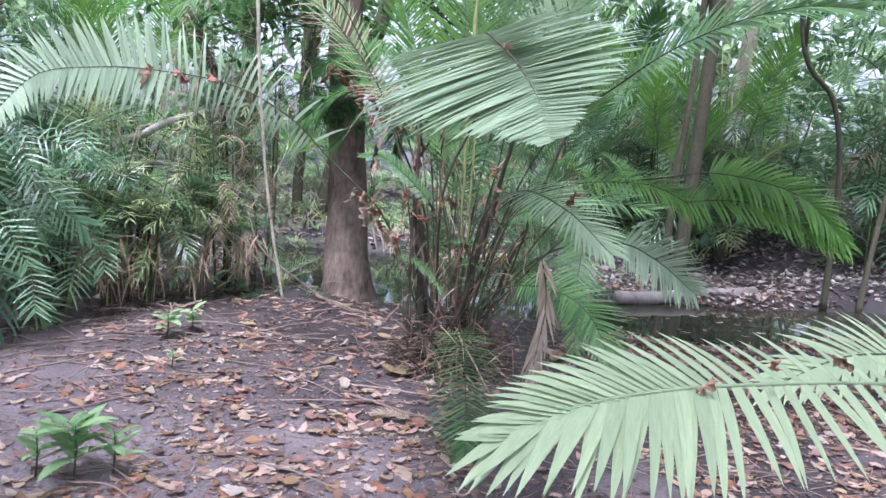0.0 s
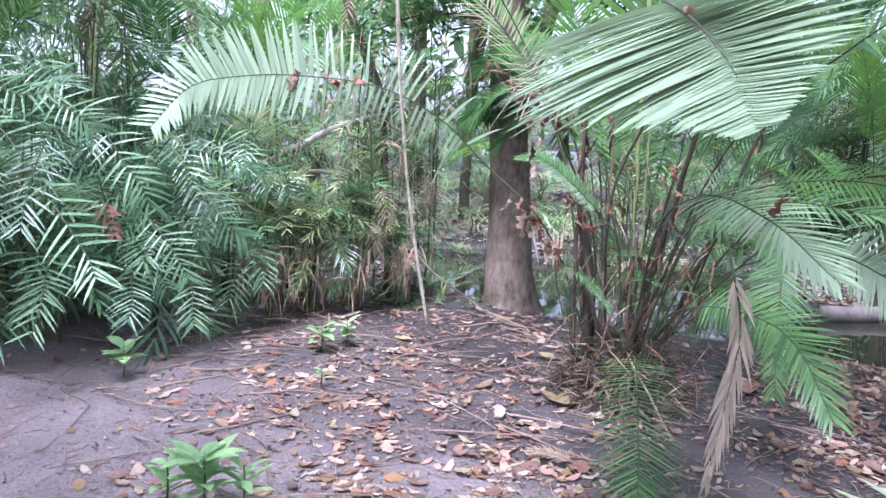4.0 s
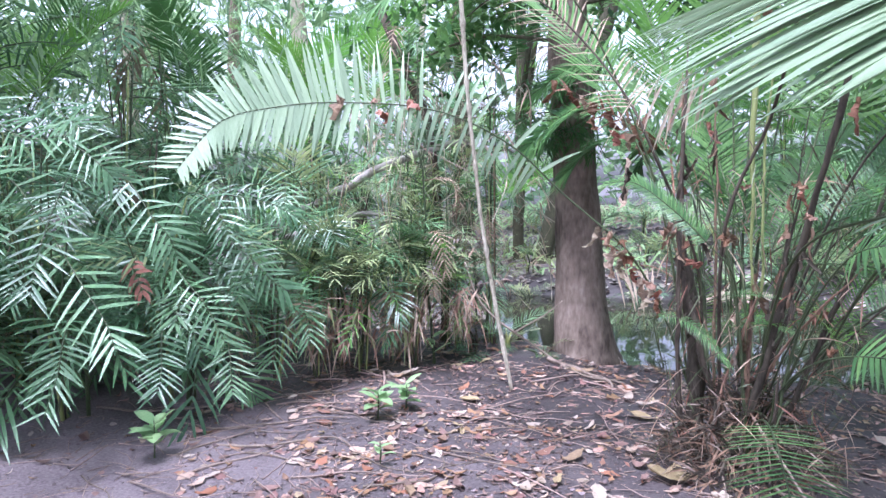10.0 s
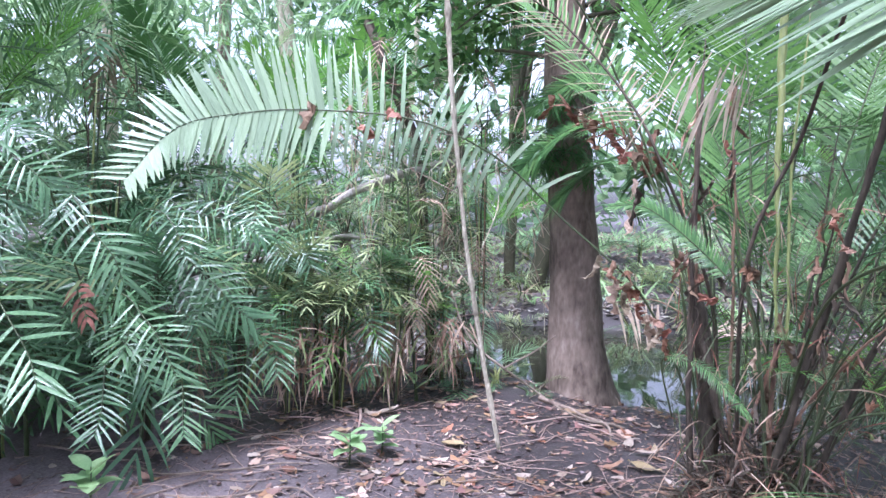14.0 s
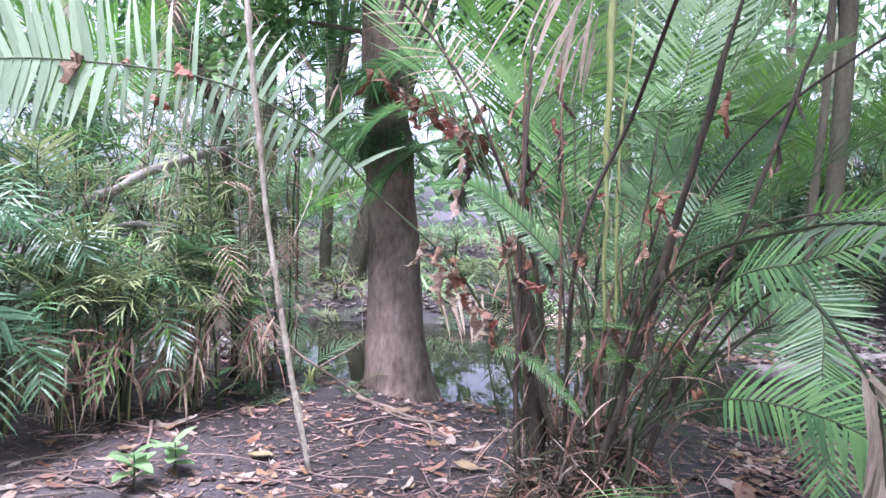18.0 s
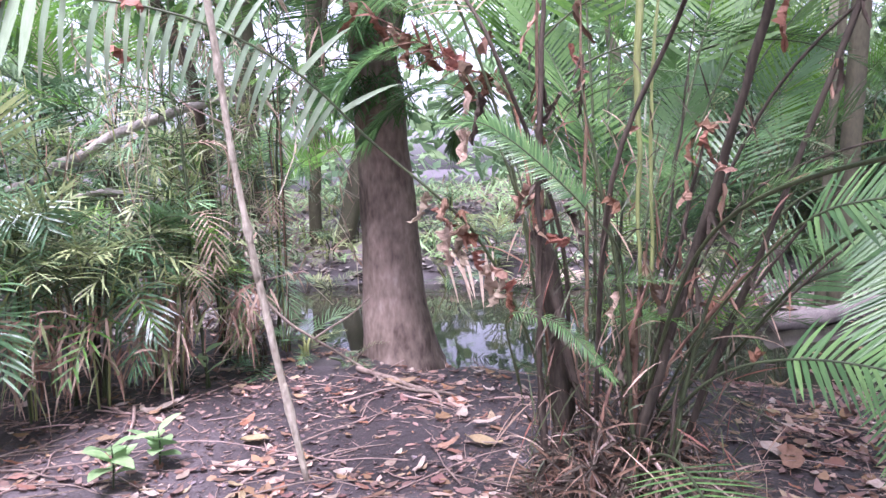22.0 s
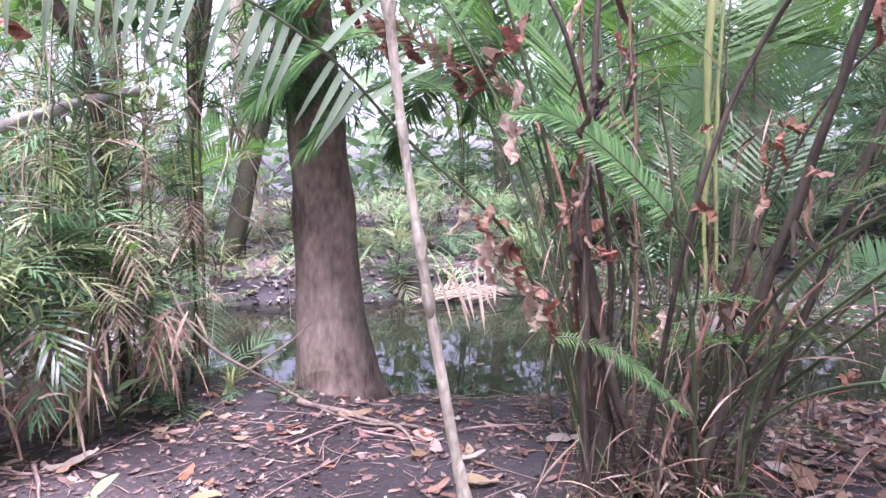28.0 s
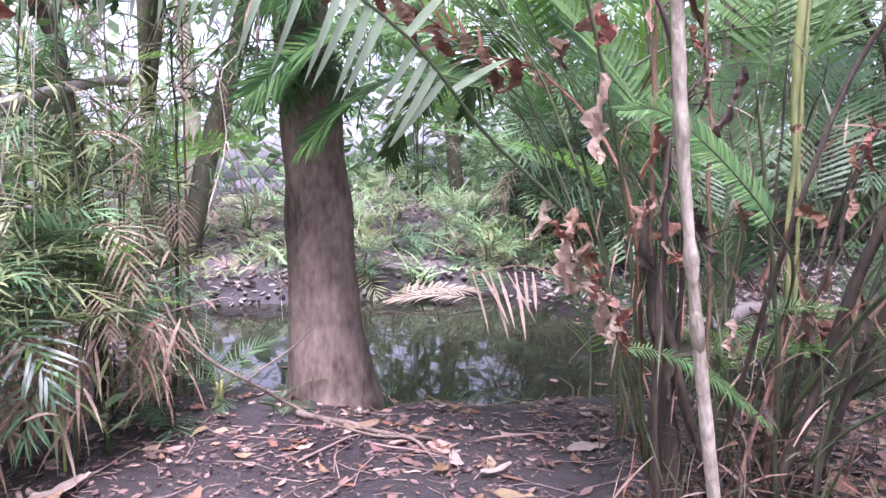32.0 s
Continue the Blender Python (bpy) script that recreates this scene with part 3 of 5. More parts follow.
def shrub(at, height, fronds, spread, seed, yellow=0.1, dead=0.1, label="", scale=1.0, facing=None, group="shrub palms", low=0.12):
    """A many-stemmed small palm: canes, each with fronds along its upper part."""
    r = random.Random(seed)
    x, y = at
    z = ground_z(x, y)
    root = thing("shrub_palm", label or "dense dark green understorey palm with narrow drooping leaflets", "palm", (x, y, z), group)
    canes = []
    for k in range(max(3, fronds // 6)):
        a = r.uniform(0, 6.28)
        lean = r.uniform(0.05, 0.45) * spread
        h = height * r.uniform(0.6, 1.0)
        pts = [Vector((math.cos(a) * 0.08, math.sin(a) * 0.08, -0.05)), Vector((math.cos(a) * lean * 0.4, math.sin(a) * lean * 0.4, h * 0.5)), Vector((math.cos(a) * lean, math.sin(a) * lean, h))]
        s = Shape()
        s.tube(spline(pts, 6), [0.016, 0.015, 0.013, 0.012, 0.010, 0.008], 5)
        part("cane", s, r.choice((M_STEM, M_DSTEM, M_YSTEM)), root)
        canes.append(pts)
    for k in range(fronds):
        pts = r.choice(canes)
        u = r.uniform(low, 1.0)
        p = pts[0].lerp(pts[1], u * 2) if u < 0.5 else pts[1].lerp(pts[2], u * 2 - 1)
        roll = r.random()
        mesh, nm = r.choice(shrub_meshes), "frond"
        if roll < dead:
            mesh, nm = r.choice(dead_meshes), "dead_frond"
        elif roll < dead + yellow:
            mesh = r.choice(yellow_meshes)
        a = r.uniform(0, 360)
        if facing is not None and r.random() < 0.6:
            a = facing + r.uniform(-70, 70)
        ob = part(nm, mesh, None, root)
        sc = scale * r.uniform(0.7, 1.15)
        ob.matrix_local = Matrix.Translation(p) @ pose(0, 0, 0, r.uniform(-25, 25), r.uniform(-35, 40) if nm == "frond" else r.uniform(0, 40), a) @ Matrix.Scale(sc, 4)
    return root


# the dense bank of shrubs beside the mud, from near to far
bank = [(-4.15, 4.75, 1.5, 34, 1.0), (-4.9, 4.3, 1.7, 34, 1.1), (-3.75, 5.35, 1.5, 36, 0.95), (-3.45, 6.05, 1.4, 22, 0.7), (-2.95, 6.55, 1.2, 20, 0.62), (-2.6, 6.95, 1.1, 16, 0.6), (-2.3, 7.45, 0.9, 12, 0.6),
        (-5.2, 5.3, 2.3, 44, 1.1), (-4.6, 6.0, 2.2, 36, 1.0), (-3.95, 6.7, 1.9, 26, 0.9), (-3.5, 7.5, 1.6, 18, 0.85), (-6.3, 5.4, 2.8, 36, 1.2), (-5.6, 6.8, 3.0, 40, 1.2), (-4.7, 7.8, 2.6, 24, 1.1), (-7.2, 6.6, 3.6, 36, 1.4), (-6.3, 8.4, 3.6, 36, 1.4), (-5.0, 9.6, 3.0, 20, 1.2), (-4.1, 10.8, 2.6, 14, 1.1), (-6.0, 4.2, 2.4, 34, 1.1), (-7.4, 4.6, 3.2, 30, 1.3), (-8.6, 6.4, 4.2, 30, 1.6), (-7.6, 9.0, 4.4, 30, 1.6)]
for i, (x, y, h, n, sc) in enumerate(bank):
    near = 3 <= i <= 6
    shrub((x, y), h, n, 1.0, 300 + i, yellow=0.30 if near else 0.1, dead=0.08 if near else 0.04, scale=sc, facing=-60, low=0.8 if near else 0.42 if i < 4 else 0.12,
          label="understorey palm with yellowing leaflets over a skirt of dead thatch" if near else "")
far_shrubs = [(2.6, 13.8, 2.6), (3.6, 12.4, 2.2), (4.6, 12.4, 2.3), (5.8, 13.5, 2.8), (8.8, 12.4, 3.0), (3.2, 14.2, 2.8), (6.4, 16.0, 3.2), (4.0, 17.5, 3.4), (-6.2, 12.0, 3.0), (-8.6, 9.6, 3.0), (8.2, 14.5, 3.4), (6.6, 11.8, 3.4), (7.4, 12.4, 3.6), (8.6, 11.0, 3.4), (4.6, 13.4, 3.4), (9.8, 10.6, 3.6), (3.4, 13.4, 3.6), (11, 11, 3.2), (-5.4, 14.8, 3.4), (1.6, 18.4, 4.0), (6.0, 18.6, 4.2)]
for i, (x, y, h) in enumerate(far_shrubs):
    shrub((x, y), h, 34, 1.1, 400 + i, yellow=0.12, dead=0.08, scale=1.3, label="bluish green palm shrub on the far side of the pond", group="far shrub palms")

def leaf_frond(root, pts, leaf, width, pairs, face, seed, mat=None, start=0.22, droop=0.5, spread=(78, 38), fold=0.18, name="frond", label=""):
    """A whole frond as one piece along pts: folded leaflets on both sides, shortest at the tip."""
    r = random.Random(seed)
    curve = spline(pts, 24)
    sh = Shape()
    sh.tube(curve, [0.0062 - 0.0002 * i for i in range(24)], 5, slot=1, cap=False)
    face = Vector(face).normalized()
    for i in range(pairs):
        w = (i + 0.4) / pairs
        u = start + (1 - start) * w
        k = min(int(u * 23), 22)
        base = curve[k].lerp(curve[k + 1], u * 23 - k)
        tan = (curve[k + 1] - curve[k]).normalized()
        nrm = (face - tan * face.dot(tan)).normalized()
        side = tan.cross(nrm)
        prof = 0.62 + 0.38 * math.sin(math.pi * (0.2 + 0.65 * w))
        for sgn in (-1, 1):
            if r.random() < 0.03:
                continue
            ang = math.radians(spread[0] + (spread[1] - spread[0]) * w + r.uniform(-11, 11))
            d = tan * math.cos(ang) + side * sgn * math.sin(ang) + nrm * r.uniform(-0.05, 0.3)
            sh.blade(base, d, nrm, leaf * prof * r.uniform(0.86, 1.08), width * r.uniform(0.85, 1.15), droop * r.uniform(0.5, 1.5), 5, 0, fold=fold, shape=(0.55, 0.95, 1.0, 0.85, 0.5))
    ob = part(name, sh, [mat or M_SHRUB, M_STEM], None, label)
    return put_under(ob, root)


# the fronds that arch out of the bank over the mud
front = thing("shrub_palm", "understorey palm with glossy green fronds arching over the mud", "palm", (-3.75, 4.2, ground_z(-3.75, 4.2)), "shrub palms")
behind = thing("shrub_palm", "dark green understorey palm leaning out of the thicket", "palm", (-3.6, 4.9, ground_z(-3.6, 4.9)), "shrub palms")
arching = [
    (front, [(-3.8, 4.2, 0.6), (-3.78, 4.01, 1.54), (-3.45, 3.93, 1.36), (-3.07, 3.79, 1.07), (-2.86, 3.74, 0.87), (-2.75, 3.68, 0.75)], 0.31, 0.030, 14, 0.2),
    (behind, [(-3.6, 4.9, 0.7), (-3.53, 4.43, 1.75), (-3.21, 4.33, 1.55), (-3.03, 4.28, 1.37), (-2.92, 4.29, 1.25), (-2.88, 4.31, 1.12)], 0.29, 0.028, 13, 0.5),
    (front, [(-3.75, 4.25, 0.6), (-3.56, 4.25, 1.54), (-3.41, 3.98, 1.42), (-3.31, 3.77, 1.17), (-3.25, 3.66, 0.99)], 0.29, 0.027, 14, 0.2),
    (front, [(-3.7, 4.2, 0.2), (-3.41, 4.04, 0.79), (-3.31, 3.89, 0.68), (-3.27, 3.82, 0.56), (-3.21, 3.67, 0.38)], 0.24, 0.022, 14, 0.25),
    (behind, [(-3.6, 4.9, 0.3), (-3.31, 4.72, 0.98), (-3.05, 4.66, 0.88), (-2.9, 4.62, 0.74), (-2.8, 4.6, 0.59)], 0.25, 0.024, 13, 0.3),
    (behind, [(-3.5, 4.9, 0.2), (-2.95, 4.75, 0.62), (-2.86, 4.72, 0.51), (-2.78, 4.62, 0.38), (-2.74, 4.58, 0.28)], 0.22, 0.022, 11, 0.3),
    (behind, [(-3.5, 4.8, 0.2), (-3.18, 4.5, 0.65), (-3.11, 4.41, 0.56), (-3.03, 4.31, 0.46), (-3.0, 4.23, 0.36)], 0.23, 0.022, 12, 0.25),
    (behind, [(-3.6, 5.0, 0.4), (-3.37, 5.22, 1.17), (-3.05, 5.19, 1.07), (-2.85, 5.19, 0.9), (-2.75, 5.23, 0.82)], 0.28, 0.026, 15, 0.5),
    (front, [(-3.9, 4.2, 0.9), (-3.82, 3.93, 1.99), (-3.64, 3.85, 1.88), (-3.4, 3.83, 1.78), (-3.19, 3.91, 1.8)], 0.27, 0.024, 14, 0.3),
    (front, [(-3.8, 4.3, 0.9), (-3.56, 4.1, 1.79), (-3.32, 4.07, 1.74), (-3.18, 4.08, 1.65), (-3.13, 4.12, 1.58)], 0.24, 0.024, 12, 0.3),
    (front, [(-4.0, 4.1, 0.8), (-3.87, 3.74, 1.73), (-3.65, 3.7, 1.67), (-3.42, 3.66, 1.58)], 0.30, 0.026, 12, 0.35),
    (front, [(-4.0, 4.0, 0.6), (-3.88, 3.73, 1.45), (-3.55, 3.65, 1.37), (-3.46, 3.6, 1.27)], 0.28, 0.026, 12, 0.4),
    (behind, [(-3.6, 5.0, 0.6), (-3.37, 5.11, 1.49), (-3.14, 5.15, 1.47), (-2.86, 5.23, 1.41), (-2.72, 5.31, 1.32)], 0.22, 0.02, 18, 1.2),
    (front, [(-3.9, 4.3, 1.0), (-3.74, 4.25, 1.99), (-3.46, 4.13, 1.92), (-3.34, 4.12, 1.85)], 0.27, 0.026, 12, 0.4),
]
for k, (root, pts, leaf, width, pairs, droop) in enumerate(arching):
    leaf_frond(root, pts, leaf * 0.86, width * 0.62, pairs + 2, (0.45, -0.75, 0.45), 1200 + k, droop=droop)
r = random.Random(1220)
for k in range(18):
    u = r.random()
    p = Vector((-3.85 + 0.95 * u + r.uniform(-0.25, 0.1), 4.3 + 1.9 * u + r.uniform(-0.1, 0.3), r.uniform(0.5, 1.6)))
    a, ln = r.uniform(-1.6, 0.1), r.uniform(0.35, 0.65)
    out = Vector((math.cos(a), math.sin(a), 0))
    leaf_frond(behind, [p - out * 0.3 - UP * 0.25, p, p + out * ln * 0.5 + UP * 0.02, p + out * ln * 0.85 - UP * 0.2 * ln, p + out * ln - UP * 0.42 * ln], r.uniform(0.2, 0.28), r.uniform(0.012, 0.017), r.randint(12, 15), (0.4, -0.7, 0.6), 1230 + k, droop=r.uniform(0.2, 0.7))
leaf_frond(behind, [(-3.62, 4.8, 1.1), (-3.55, 4.68, 1.03), (-3.45, 4.62, 0.95), (-3.38, 4.58, 0.86)], 0.13, 0.03, 6, (0.3, -0.9, 0.2), 1290, M_RED, droop=1.8, name="dead_frond", label="withered brown frond among the green ones")

# hanging dead blades under the yellowing palms
thatch = Shape()
r = random.Random(77)
for k in range(400):
    x, y, n = ((-2.46, 6.58, 0.11), (-2.46, 6.58, 0.11), (-2.05, 6.9, 0.08), (-2.75, 6.2, 0.14), (-2.95, 5.9, 0.12))[k % 5]
    x, y = x + r.gauss(0, n), y + r.gauss(0, n)
    thatch.blade((x, y, r.uniform(0.25, 0.66)), Vector((r.uniform(-0.5, 0.6), r.uniform(-0.7, 0.2), r.uniform(-0.9, 0.3))), Vector((0.3, -1, 0.3)), r.uniform(0.14, 0.34), r.uniform(0.008, 0.02), r.uniform(0.8, 2.0), 4, r.choice((0, 0, 1, 1, 2)), fold=0.25, twist=r.uniform(-0.6, 0.6))
tagged(part("thatch", thatch, [M_DEAD, M_BSTEM, M_SHRUBY]), "hanging straw-coloured dead palm leaflets under the shrubs", "dead leaves", kind="stuff")


for k, (x, y, n, sc, z0) in enumerate([(2.9, 10.9, 7, 1.15, 0.4), (2.4, 14.4, 12, 1.3, 0.6), (4.3, 12.0, 8, 1.3, 0.8), (3.0, 16.0, 12, 1.6, 1.2), (-3.7, 11.4, 10, 1.1, 0.5), (-7.4, 6.9, 6, 1.4, 1.3), (-6.9, 10.4, 6, 1.5, 1.6), (-4.3, 9.6, 12, 1.3, 1.3), (-4.6, 13.0, 12, 1.6, 1.8), (-9.0, 8.4, 6, 1.6, 1.8)]):
    r = random.Random(800 + k)
    root = thing("palm", "tall palm with long feathery arching fronds", "palm", (x, y, ground_z(x, y)), "tall feathery palms")
    s = Shape()
    s.tube([(0, 0, -0.1), (0, 0, z0 * 0.5), (0, 0, z0)], [0.11, 0.09, 0.07], 8, rough=0.3)
    part("trunk", s, M_DSTEM, root)
    for i in range(n):
        ob = part("frond", r.choice(palm_meshes), None, root)
        ob.matrix_local = pose(0, 0, z0 * 0.9) @ pose(0, 0, 0, 0, 0, i * 360 / n + r.uniform(-15, 15)) @ pose(0, 0, 0, r.uniform(-25, 25), -r.uniform(35, 75), 0) @ Matrix.Scale(sc * r.uniform(0.85, 1.1), 4)


def unit_leaflet(name, mat, droop):
    """A leaflet one metre long and one metre wide, to be scaled."""
    s = Shape()
    s.blade((0, 0, 0), Vector((1, 0, 0)), UP, 1.0, 1.0, droop, 5, 0, fold=0.014, shape=(0.85, 1.0, 0.92, 0.72, 0.44, 0.3))
    return s.mesh(name, [mat])


LEAFLETS = {}
for key, mat in (("lime", M_FRONDL), ("bright", M_FRONDG), ("green", M_FROND), ("pale", M_FRONDP), ("dead", M_DEAD), ("red", M_RED), ("shrub", M_SHRUB), ("straw", M_STRAW)):
    LEAFLETS[key] = [unit_leaflet("leaflet_" + key, mat, d) for d in (0.15, 0.35, 0.6, 0.95)]


def big_frond(root, pts, leaf, width, count, start, face, colour="green", droop=1, r0=0.013, seed=0, spread=(70, 25), lift=0.12, stalk=None, name="frond", label="", gaps=0.03, both=(1, 1), thin=0.0, tip=0.35, slack=0):
    """A frond of the near palms: its stalk through pts, and each leaflet a piece of its own. face: the way the blade looks."""
    r = random.Random(seed)
    curve = spline(pts, 40)
    s = Shape()
    s.tube(curve, [r0 * (0.8 - 0.66 * i / 39) + 0.0012 for i in range(40)], 6)
    fr = put_under(part(name, s, stalk or (M_BSTEM if colour in ("dead", "red") else M_STEM), None, label), root)
    face = Vector(face).normalized()
    for i in range(count):
        u = start + (1 - start) * (i + 0.3) / count
        k = min(int(u * 39), 38)
        base = curve[k].lerp(curve[k + 1], u * 39 - k)
        tan = (curve[k + 1] - curve[k]).normalized()
        nrm = (face - tan * face.dot(tan)).normalized()
        side = tan.cross(nrm)
        w = (u - start) / (1 - start)
        prof = (0.55 + 0.45 * math.sin(math.pi * min(1, 0.15 + 0.75 * w))) * (1 - tip * max(0, w - 0.6) / 0.4)
        for j, sgn in enumerate((-1, 1)):
            if r.random() < gaps + (thin if w < 0.35 else 0):
                continue
            ang = math.radians(spread[0] + (spread[1] - spread[0]) * w + r.uniform(-4, 4))
            d = (tan * math.cos(ang) + side * sgn * math.sin(ang) + nrm * (lift + r.uniform(-0.05, 0.05))).normalized()
            ln, wd = leaf * prof * both[j] * r.uniform(0.92, 1.06), width * r.uniform(0.85, 1.15) * (0.62 if slack and w < 0.42 else 1)
            z = (UP * 0.45 + nrm * 0.8)
            z = (z - d * z.dot(d)).normalized()
            y = z.cross(d)
            m = Matrix((d, y, z)).transposed().to_4x4()
            m.translation = base
            ob = new("leaflet", LEAFLETS[colour][min(3, max(0, int(droop + (slack if w < 0.42 else 0) + r.uniform(-0.3, 1.0))))])
            put_under(ob, fr)
            ob.parent = fr
            ob.matrix_parent_inverse = fr.matrix_parent_inverse.copy()
            ob.matrix_parent_inverse = Matrix.Identity(4)
            ob.matrix_basis = m @ Matrix.Diagonal((ln, wd, ln, 1))
    return fr


for k, (x, y, h) in enumerate([(-2.25, 6.75, 2.7), (-2.05, 7.6, 3.2), (-2.9, 7.6, 3.0), (-2.4, 8.6, 3.2)]):
    r = random.Random(700 + k)
    root = thing("sapling", "thin sapling hung with pale dead leaves and fine vines", "sapling", (x, y, ground_z(x, y)), "hung saplings")
    pts = [Vector((0, 0, -0.05)), Vector((r.uniform(-0.15, 0.15), 0, h * 0.5)), Vector((r.uniform(-0.3, 0.3), r.uniform(-0.2, 0.2), h))]
    s = Shape()
    s.tube([p + wob(p, 3, 0.05, k) for p in spline(pts, 14)], [0.014 - 0.0007 * i for i in range(14)], 6, rough=0.3)
    part("stem", s, M_STEM, root)
    for i in range(11):
        u = r.uniform(0.3, 1.0)
        p = pts[0].lerp(pts[1], u * 2) if u < 0.5 else pts[1].lerp(pts[2], u * 2 - 1)
        dead, a, ln = i % 2 == 1, r.uniform(0, 6.28), r.uniform(0.35, 0.65)
        out = Vector((math.cos(a), math.sin(a), 0))
        p = p + root.location
        big_frond(root, [p, p + out * ln * 0.5 + UP * (ln * (0.0 if dead else 0.2)), p + out * ln * (0.7 if dead else 0.9) - UP * ln * (0.5 if dead else 0.1)], 0.15 + 0.1 * ln, 0.011, 12, 0.2, (0, -0.3, 1), "dead" if dead else "shrub", 3 if dead else 1, 0.004, 740 + 20 * k + i, (62, 25), name="dead_frond" if dead else "frond", gaps=0.15)
    for i in range(5):
        a = r.uniform(0, 6.28)
        s = Shape()
        q = Vector((math.cos(a) * 0.3, math.sin(a) * 0.3, h * r.uniform(0.7, 1)))
        s.tube(spline([q, q + Vector((r.uniform(-0.2, 0.2), 0, -h * 0.3)), q + Vector((r.uniform(-0.4, 0.4), r.uniform(-0.2, 0.2), -h * 0.6))], 8), [0.003] * 8, 4, cap=False)
        part("vine", s, M_LIANA, root)


spray_meshes = []
for i in range(10):
    r = random.Random(1400 + i)
    sh = frond_shape(r.uniform(0.42, 0.62), r.randint(8, 11), r.uniform(0.17, 0.25), r.uniform(0.010, 0.014), r.uniform(0.5, 1.3), r=r, start=0.15, rise=0.4, droop=r.uniform(0.3, 0.9), irregular=0.9, fold=0.15)
    spray_meshes.append(sh.mesh("spray", [(M_SHRUB, M_SHRUBY, M_SHRUBY, M_FRONDG, M_SHRUBY)[i % 5], M_STEM]))
for k, (x, y, h, n) in enumerate([(-2.75, 6.35, 1.3, 24), (-2.4, 6.55, 1.0, 24), (-2.6, 6.9, 1.7, 26), (-3.1, 6.2, 1.5, 24), (-3.3, 6.7, 1.9, 18), (-2.3, 7.3, 2.0, 18), (-2.8, 7.1, 2.3, 18), (-3.6, 7.3, 2.4, 14), (-1.95, 7.6, 2.6, 14)]):
    r = random.Random(1420 + k)
    root = thing("cane_shrub", "slender many-stemmed cane with sprays of narrow yellow-green leaves", "shrub", (x, y, ground_z(x, y)), "narrow-leaved canes")
    stems = []
    for i in range(5):
        a, lean = r.uniform(0, 6.28), r.uniform(0.08, 0.4)
        tip = Vector((math.cos(a) * lean, math.sin(a) * lean, h * r.uniform(0.7, 1.0)))
        c = spline([Vector((math.cos(a) * 0.05, math.sin(a) * 0.05, -0.05)), tip * 0.5 + Vector((0, 0, 0.1 * h)), tip], 9)
        sh = Shape()
        sh.tube(c, [0.008 - 0.0006 * j for j in range(9)], 5)
        part("cane", sh, r.choice((M_STEM, M_YSTEM, M_BSTEM)), root)
        stems.append(c)
    for i in range(n):
        p = r.choice(stems)[r.randint(4, 8)]
        ob = part("spray", r.choice(spray_meshes), None, root)
        ob.matrix_local = Matrix.Translation(p) @ pose(0, 0, 0, r.uniform(-30, 30), r.uniform(-45, 35), r.uniform(0, 360)) @ Matrix.Scale(r.uniform(0.75, 1.2), 4)


palm = thing("clump_palm", "large clumping palm with many arching fronds and brown fibrous stalks", "palm", (0, 5.15, 0.0))
B = (0.0, 5.15, 0.1)
big_frond(palm, [(-0.1, 5.2, 0.2), (-0.3, 5.12, 0.8), (-0.46, 5.02, 1.12), (-0.60, 4.93, 1.28), (-0.835, 4.9, 1.484), (-1.1, 4.8, 1.744), (-1.48, 4.7, 1.928), (-1.96, 4.57, 1.977), (-2.30, 4.47, 1.96), (-2.6, 4.35, 1.88), (-2.78, 4.2, 1.62)], 0.35, 0.034, 58, 0.44, (0.1, -1, 0.12), "pale", 0, 0.008, 1, (100, 54), lift=0.05, thin=0.35, slack=3, both=(0.85, 1.05), label="long arching pale green frond reaching over the mud")
big_frond(palm, [(0, 5.1, 0.2), (-0.02, 4.67, 1.27), (0.16, 4.55, 1.81), (0.2, 3.9, 2.16), (0.19, 3.3, 2.15), (0.273, 2.585, 1.982), (0.356, 2.25, 1.83), (0.42, 1.98, 1.66)], 0.58, 0.054, 112, 0.46, (-0.36, -0.35, 1), "pale", 0, 0.011, 2, (100, 62), tip=0.85, gaps=0, lift=0.04, both=(0.76, 1.0), stalk=M_DSTEM, label="broad pale green frond arching overhead, dry at its tips")
big_frond(palm, [(0.15, 5.1, 0.3), (0.25, 4.5, 1.15), (0.417, 3.6, 1.415), (0.605, 3.1, 1.381), (0.79, 2.85, 1.22)], 0.23, 0.018, 34, 0.5, (-0.2, -0.5, 1), "pale", 1, 0.009, 3)
big_frond(palm, [(0.2, 5.15, 0.3), (0.7, 5.0, 0.9), (1.186, 4.9, 1.055), (1.465, 4.8, 0.973), (1.72, 4.7, 0.78)], 0.28, 0.015, 40, 0.55, (-0.2, -1, 0.5), "pale", 1, 0.009, 4, (75, 30))
big_frond(palm, [(0.15, 5.15, 0.3), (0.45, 5.0, 1.15), (0.816, 4.9, 1.42), (1.272, 4.7, 1.483), (1.512, 4.6, 1.414), (1.66, 4.5, 1.30)], 0.26, 0.014, 48, 0.45, (0, -0.7, 1), "bright", 2, 0.006, 5, stalk=M_DSTEM)
big_frond(palm, [(0.25, 5.2, 0.3), (0.9, 5.0, 1.3), (1.496, 4.6, 1.552), (1.819, 4.5, 1.58), (2.167, 4.3, 1.483), (2.43, 4.2, 1.22)], 0.28, 0.022, 46, 0.5, (0, -0.8, 0.7), "bright", 2, 0.007, 6, stalk=M_DSTEM)
